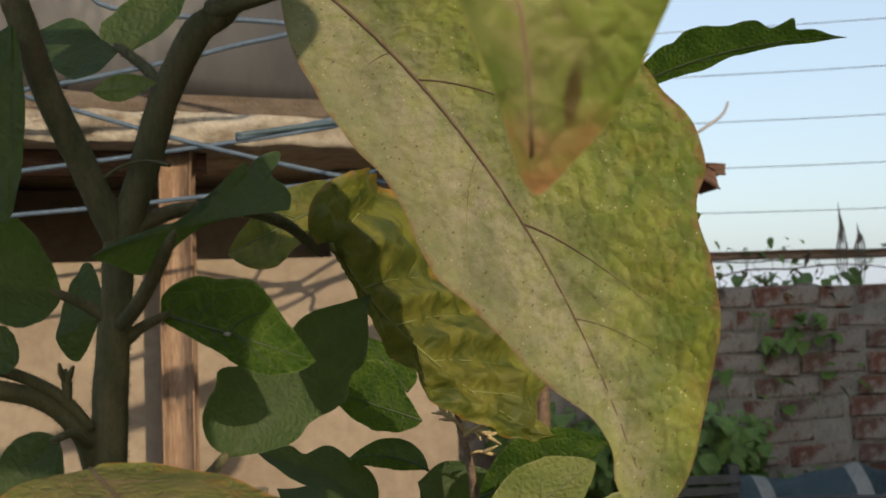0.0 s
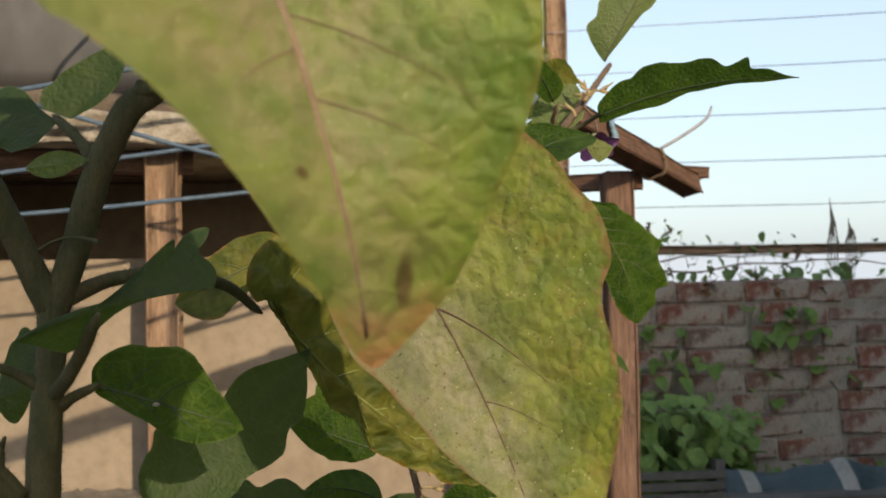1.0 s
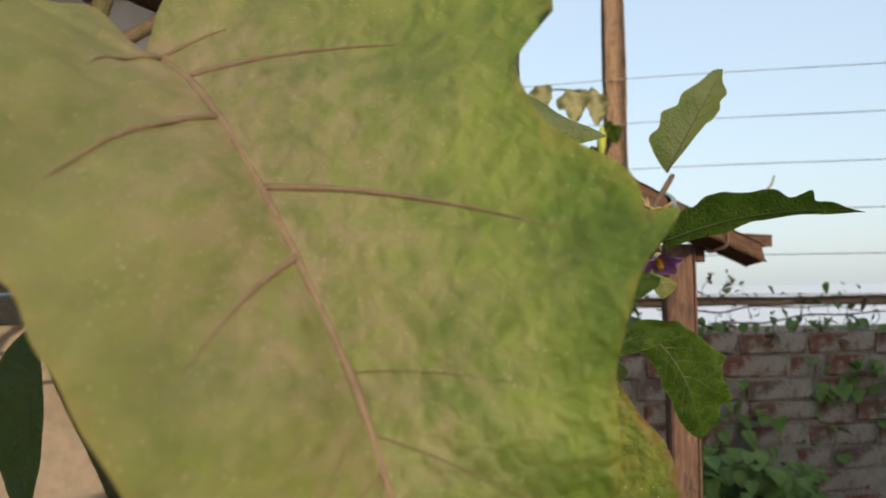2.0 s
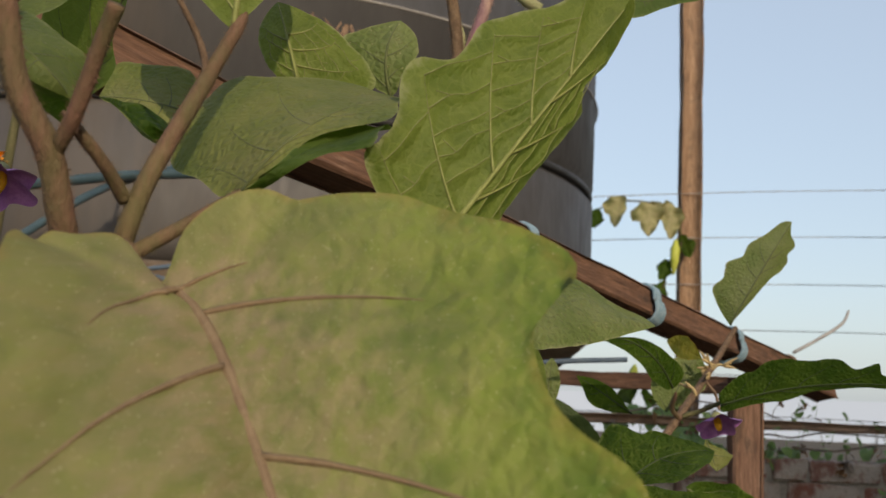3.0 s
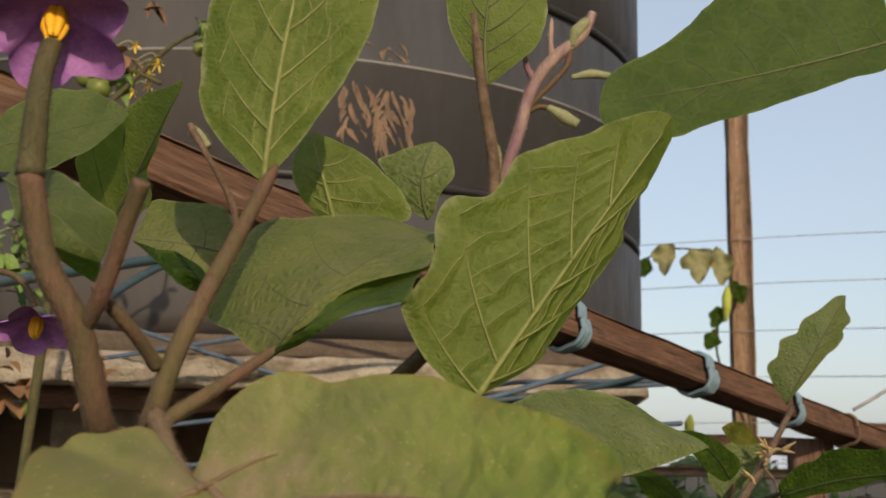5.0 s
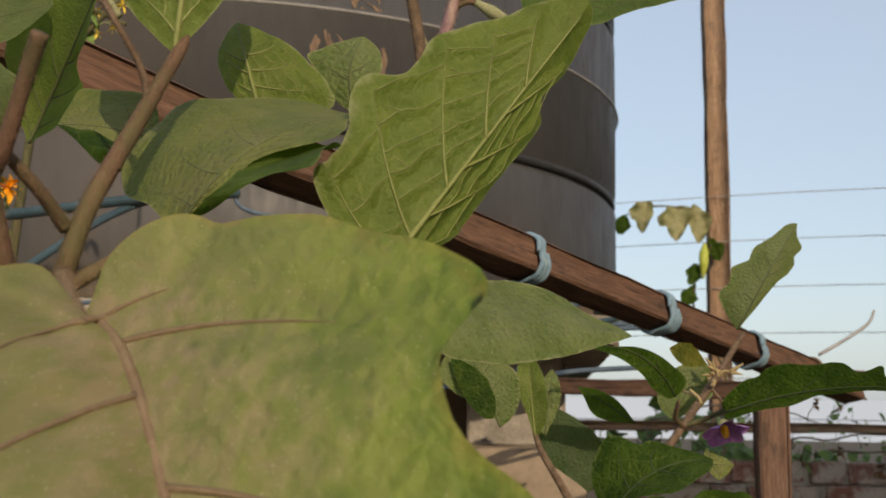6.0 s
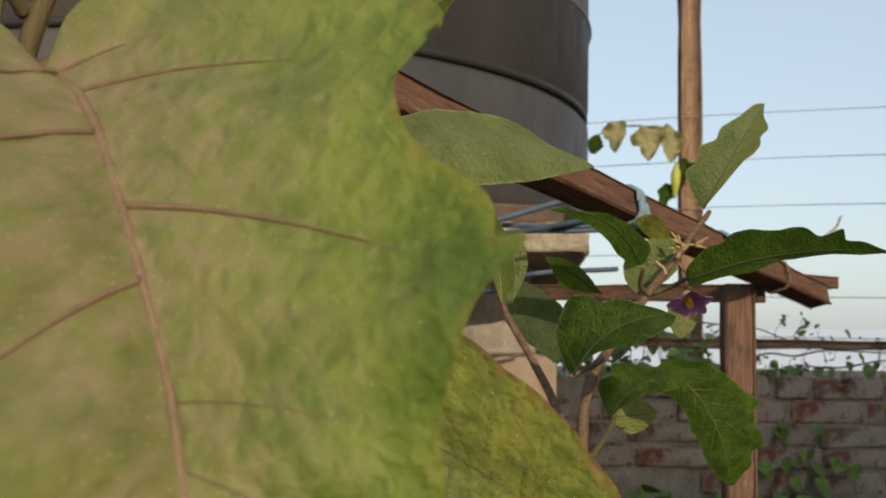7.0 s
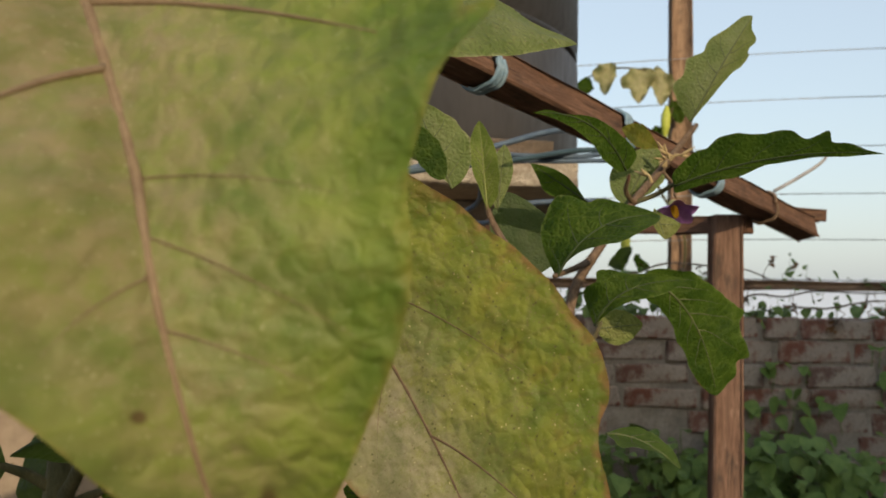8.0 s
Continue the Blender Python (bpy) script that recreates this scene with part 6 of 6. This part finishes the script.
def clump(name, label, boxes, count, size, mat, seed, category="weeds"):
    """Many small leaves with thin stalks in the given boxes, growing out towards the light."""
    rnd = random.Random(seed)
    bm = bmesh.new()
    for i in range(count):
        lo, hi = boxes[rnd.randrange(len(boxes))]
        p = Vector([rnd.uniform(a, b) for a, b in zip(lo, hi)])
        d = Vector((rnd.uniform(-0.8, 0.8), rnd.uniform(-1.0, -0.2), rnd.uniform(-0.9, 0.35)))
        q = size * rnd.uniform(0.55, 1.25)
        small_leaf(bm, p, d, q, rnd, rnd.uniform(0.75, 1.1), rnd.uniform(0.1, 0.6))
        if i % 3 == 0:
            tube(bm, [p, p + Vector((rnd.uniform(-0.3, 0.3), 0.25, -0.9)) * q, p + Vector((rnd.uniform(-0.3, 0.3), 0.4, -1.8)) * q], [size * 0.025, size * 0.03], 4, 4)
    return tagged(part(name, bm, mat), label, category, kind="stuff")


WY = WALL_Y
clump("weeds", "low green weeds crowding the foot of the brick wall", [((0.55, 3.35, 0.70), (1.28, 3.74, 0.915)), ((0.75, 3.55, 0.6), (1.45, 3.76, 0.85)), ((0.8, 3.5, 0.02), (2.0, 3.74, 0.68))], 900, 0.058, WEED, 11)
clump("weeds", "weeds rooted in the joints of the brick wall", [((0.95, WY - 0.05, 0.93), (1.35, WY - 0.01, 1.12)), ((1.45, WY - 0.05, 1.05), (1.75, WY - 0.01, 1.18)), ((1.05, WY - 0.05, 0.85), (1.9, WY - 0.01, 1.0))], 60, 0.05, WEED, 12)
clump("weeds", "scrubby weeds growing along the top of the brick wall", [((0.45, WY + 0.02, WALL_TOP), (1.25, WY + 0.2, WALL_TOP + 0.06)), ((1.3, WY + 0.02, WALL_TOP), (2.4, WY + 0.2, WALL_TOP + 0.05))], 120, 0.045, WEED, 13)
clump("weeds", "bushy green plant standing behind the brick wall", [((0.62, 3.95, 1.20), (0.98, 4.2, 1.42)), ((0.1, 3.95, 1.25), (0.55, 4.2, 1.40))], 130, 0.07, WEED, 14)
clump("weeds", "small green creeper leaves along the timber rail", [((0.7, 3.76, 1.30), (1.15, 3.85, 1.42)), ((1.2, 3.76, 1.28), (1.75, 3.85, 1.46)), ((1.75, 3.76, 1.28), (2.4, 3.85, 1.40))], 95, 0.03, WEED, 15)


def dry_creeper(seed, start, end, rise, drops):
    """A dead creeper along the rail, with dangling dry tips."""
    rnd = random.Random(seed)
    th = thing("dry_creeper", "dead brown creeper tangled along the timber rail", "creeper", "dead creepers", at=start)
    a, b = Vector(start), Vector(end)
    pts = [a.lerp(b, i / 7) + Vector((0, rnd.uniform(-0.02, 0.02), rise * math.sin(math.pi * i / 7) + rnd.uniform(-0.015, 0.015))) for i in range(8)]
    part("stem", tube(bmesh.new(), pts, [0.004, 0.003, 0.002], 5, 36), TWIG, th)
    for i in range(drops):
        p = a.lerp(b, rnd.random())
        n = rnd.uniform(0.03, 0.09)
        up = rnd.choice((-1, 1))
        q = [p, p + Vector((rnd.uniform(-0.02, 0.02), 0, up * n * 0.5)), p + Vector((rnd.uniform(-0.03, 0.03), 0, up * n))]
        part("twig", tube(bmesh.new(), q, [0.002, 0.0015, 0.001], 4, 8), TWIG, th)
        bm = bmesh.new()
        for _ in range(5):
            small_leaf(bm, q[2] + Vector((rnd.uniform(-0.01, 0.01), 0, rnd.uniform(-0.02, 0.02))), (rnd.uniform(-1, 1), rnd.uniform(-1, 0), rnd.uniform(-1, 1)), rnd.uniform(0.015, 0.032), rnd)
        part("dry_leaf", bm, rnd.choice((TWIG, WEED_DRY, WEED)), th)


dry_creeper(21, (0.62, 3.80, 1.385), (1.25, 3.80, 1.375), 0.06, 11)
dry_creeper(22, (1.0, 3.83, 1.30), (1.7, 3.83, 1.32), 0.05, 12)
dry_creeper(23, (1.2, 3.80, 1.29), (2.2, 3.80, 1.30), 0.04, 12)
for x in (1.80, 1.865):
    th = thing("hanging_rag", "shrivelled dark stalks hanging over the timber rail", "dry stalks", "stalks on the rail", at=(x, 3.78, 1.39))
    for j in range(4):
        dx = 0.008 * (j - 1.5)
        part("stalk", tube(bmesh.new(), [(x + dx, 3.775, 1.30 - 0.01 * j), (x + dx * 1.5, 3.77, 1.38), (x + dx * 0.5 + 0.004, 3.775, 1.46 - 0.03 * (x > 1.83)), (x + dx * 0.2, 3.78, 1.545 - 0.07 * (x > 1.83) - 0.012 * j)], [0.0012, 0.0030, 0.0036, 0.0008], 6, 16, 0.9, j), TWIG, th)


def pole_vine():
    th = thing("climbing_vine", "climbing vine with lobed leaves and yellow-green pods on the pole", "vine", at=(0.97, 4.42, 1.5))
    part("stem", tube(bmesh.new(), [(0.96, 4.41, 1.25), (1.0, 4.41, 1.55), (0.8955, 4.4000, 1.7544), (0.8841, 4.4000, 1.9023), (0.9445, 4.4000, 2.0273), (0.9267, 4.4000, 2.1474), (0.8395, 4.4000, 2.2011), (0.7089, 4.4000, 2.2062), (0.6113, 4.4000, 2.1656)], [0.006, 0.005, 0.004, 0.003], 6, 60), STEM, th)
    for b, t, l, r, m, sd in (
        ((0.7088, 4.4000, 2.2281), (0.6850, 4.3800, 2.0973), (0.6316, 4.3900, 2.1858), (0.7337, 4.3900, 2.1761), LEAF_DRYING, 81),
        ((0.8286, 4.4000, 2.2120), (0.8132, 4.3700, 2.0645), (0.7403, 4.3900, 2.1543), (0.8856, 4.3900, 2.1669), LEAF_DRYING, 82),
        ((0.8938, 4.4000, 2.2127), (0.8996, 4.3700, 2.0589), (0.8488, 4.3900, 2.1446), (0.9573, 4.3900, 2.1459), LEAF_DRYING, 83),
        ((0.6222, 4.4000, 2.1658), (0.5941, 4.3800, 2.0919), (0.5668, 4.3900, 2.1414), (0.6472, 4.3900, 2.1205), LEAF_TOP, 84),
        ((0.9486, 4.4000, 2.0820), (0.9773, 4.3800, 1.9919), (0.9251, 4.3900, 2.0255), (1.0009, 4.3900, 2.0482), LEAF_TOP, 85),
        ((0.8947, 4.4000, 1.9831), (0.8588, 4.3800, 1.8994), (0.8496, 4.3900, 1.9593), (0.9146, 4.3900, 1.9274), LEAF_TOP, 86),
        ((0.8841, 4.4000, 1.9023), (0.8376, 4.3800, 1.8168), (0.8283, 4.3900, 1.8721), (0.8933, 4.3900, 1.8402), LEAF_TOP, 87),
        ((0.7661, 4.2000, 1.5060), (0.6736, 4.2000, 1.4430), (0.7145, 4.2000, 1.5054), (0.7356, 4.2000, 1.4231), LEAF_SHADE, 88),
        ((0.7663, 4.2000, 1.4647), (0.8283, 4.2000, 1.4345), (0.7868, 4.2000, 1.4856), (0.7871, 4.2000, 1.4195), LEAF_TOP, 89)):
        leaf(th, b, t, l, r, m, veins=0, lobes=1.6, lobe=0.35, seed=sd, res=(26, 8), wave=0.28, pucker=0.016, freq=28.0, curl=0.25)
    for a, b, c in (((0.9231, 4.3800, 2.0609), (0.9170, 4.3700, 2.0006), (0.9130, 4.3700, 1.9247)), ((0.7724, 4.3700, 1.5734), (0.7646, 4.3600, 1.5299), (0.7627, 4.3600, 1.4806))):
        part("pod", tube(bmesh.new(), [a, b, c], [0.006, 0.019, 0.017, 0.004], 10, 16), POD, th, "ripening yellow-green pod")


pole_vine()


def tomato():
    th = thing("tomato_plant", "sprawling tomato plant with yellow flowers and dry leaves", "plant", at=(-0.62, 1.45, 0))
    part("stem", tube(bmesh.new(), [(-0.62, 1.45, -0.02), (-0.60, 1.45, 0.8), (-0.5372, 1.4200, 1.4927), (-0.5162, 1.4200, 1.7544), (-0.4910, 1.4200, 1.8991), (-0.4470, 1.4200, 1.9114), (-0.4008, 1.4200, 1.8928)], [0.008, 0.007, 0.006, 0.004, 0.003], 7, 60), STEM, th)
    part("stem", tube(bmesh.new(), [(-0.5003, 1.4200, 1.8300), (-0.3966, 1.4200, 1.9392), (-0.3392, 1.4200, 1.9790), (-0.3290, 1.4200, 2.0580)], [0.004, 0.003, 0.003], 6, 20), STEM, th)
    rnd = random.Random(31)
    for x, y, sz in ((245, 55, 1), (283, 90, 1.1), (268, 108, 0.9), (266, 130, 0.9), (212, 92, 0.8), (238, 140, 0.8), (240, 100, 0.8), (285, 78, 0.7), (18, 470, 0.8), (30, 390, 0.8)):
        c = FLOWERS_AT[(x, y)]
        bm = bmesh.new()
        for j in range(5):
            w = 2 * math.pi * j / 5 + x
            small_leaf(bm, c, (math.cos(w), -0.5, math.sin(w) - 0.4), 0.011 * sz, rnd, 0.38, 0.2)
        fl = part("flower", bm, YELLOW, th, "small yellow star flower")
        part("flower_stalk", tube(bmesh.new(), [c, Vector(c) + Vector((-0.012, 0.002, 0.008)), Vector(c) + Vector((-0.035, 0.004, -0.004))], [0.0012, 0.0011, 0.0013], 5, 8), CALYX, fl)
    for x, y, r in ((170, 95, 0.014), (178, 132, 0.016), (155, 115, 0.012), (371, 30, 0.013), (360, 62, 0.011), (30, 690, 0.012)):
        c = Vector(FLOWERS_AT[(x, y)])
        bm = bmesh.new()
        bmesh.ops.create_uvsphere(bm, u_segments=14, v_segments=9, radius=r)
        for v in bm.verts:
            v.co = Vector((v.co.x, v.co.y, v.co.z * 0.9)) * (1 + 0.06 * math.cos(5 * math.atan2(v.co.y, v.co.x))) + c
        fr = part("fruit", bm, FRUIT, th, "small unripe green tomato")
        bm = bmesh.new()
        for j in range(5):
            w = 2 * math.pi * j / 5
            small_leaf(bm, c + Vector((0, 0, r * 0.86)), (math.cos(w), math.sin(w), 0.25), r * 1.3, rnd, 0.35, 0.5)
        part("calyx", bm, CALYX, fr)
    for where, n, size, mat, lab in ((((10, 90), (110, 180)), 26, 0.05, WEED_DRY, "curled dry brown leaves"), (((150, 50), (235, 90)), 14, 0.035, WEED_DRY, "curled dry brown leaves"), (((130, 70), (240, 150)), 12, 0.03, WEED, "green tomato leaves"), (((-10, 365), (60, 500)), 48, 0.030, WEED, "green tomato leaves"), (((0, 600), (40, 680)), 10, 0.035, WEED_DRY, "curled dry brown leaves"), (((145, 590), (170, 690)), 8, 0.03, WEED_DRY, "curled dry brown leaves"), (((350, 0), (385, 60)), 8, 0.025, WEED, "green tomato leaves"), (((280, -20), (300, 5)), 4, 0.03, WEED_DRY, "curled dry brown leaves")):
        bm = bmesh.new()
        (x0, y0), (x1, y1) = where
        o, ex, ey = CORNER
        for _ in range(n):
            p = o + ex * rnd.uniform(x0, x1) + ey * rnd.uniform(y0, y1) + Vector((0, rnd.uniform(-0.03, 0.03), 0))
            small_leaf(bm, p, (rnd.uniform(-1, 1), rnd.uniform(-1, 0.2), rnd.uniform(-1, 0.6)), size * rnd.uniform(0.6, 1.2), rnd, rnd.uniform(0.4, 0.7), 0.4)
        part("leaves", bm, mat, th, lab)
    bm = bmesh.new()
    c = CORNER[0] + CORNER[1] * 75 + CORNER[2] * 412
    for j in range(9):
        small_leaf(bm, c, (math.cos(j * 0.7), -0.4, math.sin(j * 0.7)), 0.022, rnd, 0.6, 0.2)
    part("blossom", bm, ORANGE, th, "orange blossom")


# the plane in which the tomato's trusses hang: a corner and two steps across and down it
CORNER = [Vector((-0.6268, 1.4200, 1.9830)), (Vector((-0.3247, 1.4200, 1.9870)) - Vector((-0.6268, 1.4200, 1.9830))) / 400, (Vector((-0.5842, 1.4200, 1.5340)) - Vector((-0.6268, 1.4200, 1.9830))) / 600]
FLOWERS_AT = {(x, y): CORNER[0] + CORNER[1] * x + CORNER[2] * y for x, y in ((245, 55), (283, 90), (268, 108), (266, 130), (212, 92), (238, 140), (240, 100), (285, 78), (18, 470), (30, 390), (170, 95), (178, 132), (155, 115), (371, 30), (360, 62), (30, 690))}
tomato()


def clutter():
    th = thing("crate", "dark slatted plastic crate among the weeds", "crate", at=(1.05, 3.0, 0))
    for j in range(6):
        z = 0.60 + 0.030 * j
        flat(part("slat", plank(bmesh.new(), (0.84, 3.0, z), (1.12, 3.0, z), 0.012, 0.022, 0.002, cuts=3), CRATE, th))
    for x in (0.85, 1.11):
        flat(part("corner_post", plank(bmesh.new(), (x, 3.02, -0.02), (x, 3.02, 0.785), 0.03, 0.03, 0.003, cuts=2), CRATE, th))
    flat(part("floor", box(bmesh.new(), (0.84, 3.03, 0.58), (1.12, 3.3, 0.59)), CRATE, th))
    n, m = 44, 16
    bm = bmesh.new()
    rows = []
    for i in range(n + 1):
        x = 1.16 + 0.95 * i / n
        row = []
        for j in range(m + 1):
            t = j / m
            fold = 0.03 * math.sin(i * 0.9 + 1.5 * t) + 0.02 * noise.noise(Vector((i * 0.3, j * 0.4, 2)))
            y = 3.25 - 0.30 * t + fold * t
            z = 0.745 - 0.04 * abs(math.sin(i * 0.17)) - 0.42 * t ** 1.6 + 0.02 * noise.noise(Vector((i * 0.2, j * 0.3, 7)))
            row.append(bm.verts.new((x, y, z)))
        rows.append(row)
    for i in range(n):
        for j in range(m):
            fc = bm.faces.new((rows[i][j], rows[i + 1][j], rows[i + 1][j + 1], rows[i][j + 1]))
            fc.material_index = 1 if (i + j // 9) % 13 in (4, 5) else 0
    th = thing("tarpaulin", "blue tarpaulin with pale stripes draped over a stack", "tarpaulin", at=(1.6, 3.1, 0.3))
    part("sheet", bm, [TARP, TARP_PALE], th)
    flat(part("pallet", box(bmesh.new(), (1.16, 3.12, -0.01), (2.05, 3.3, 0.665), 0.01), CRATE, th))


clutter()

# a pale fleck on the leaf below the fork
bm = bmesh.new()
bmesh.ops.create_uvsphere(bm, u_segments=8, v_segments=5, radius=0.0012, matrix=Matrix.Translation((-0.0309, 0.4190, 1.2393)) @ Matrix.Diagonal((1.2, 0.4, 0.7, 1)))
part("fleck", bm, SLAB, plant, "pale dried fleck on the leaf")
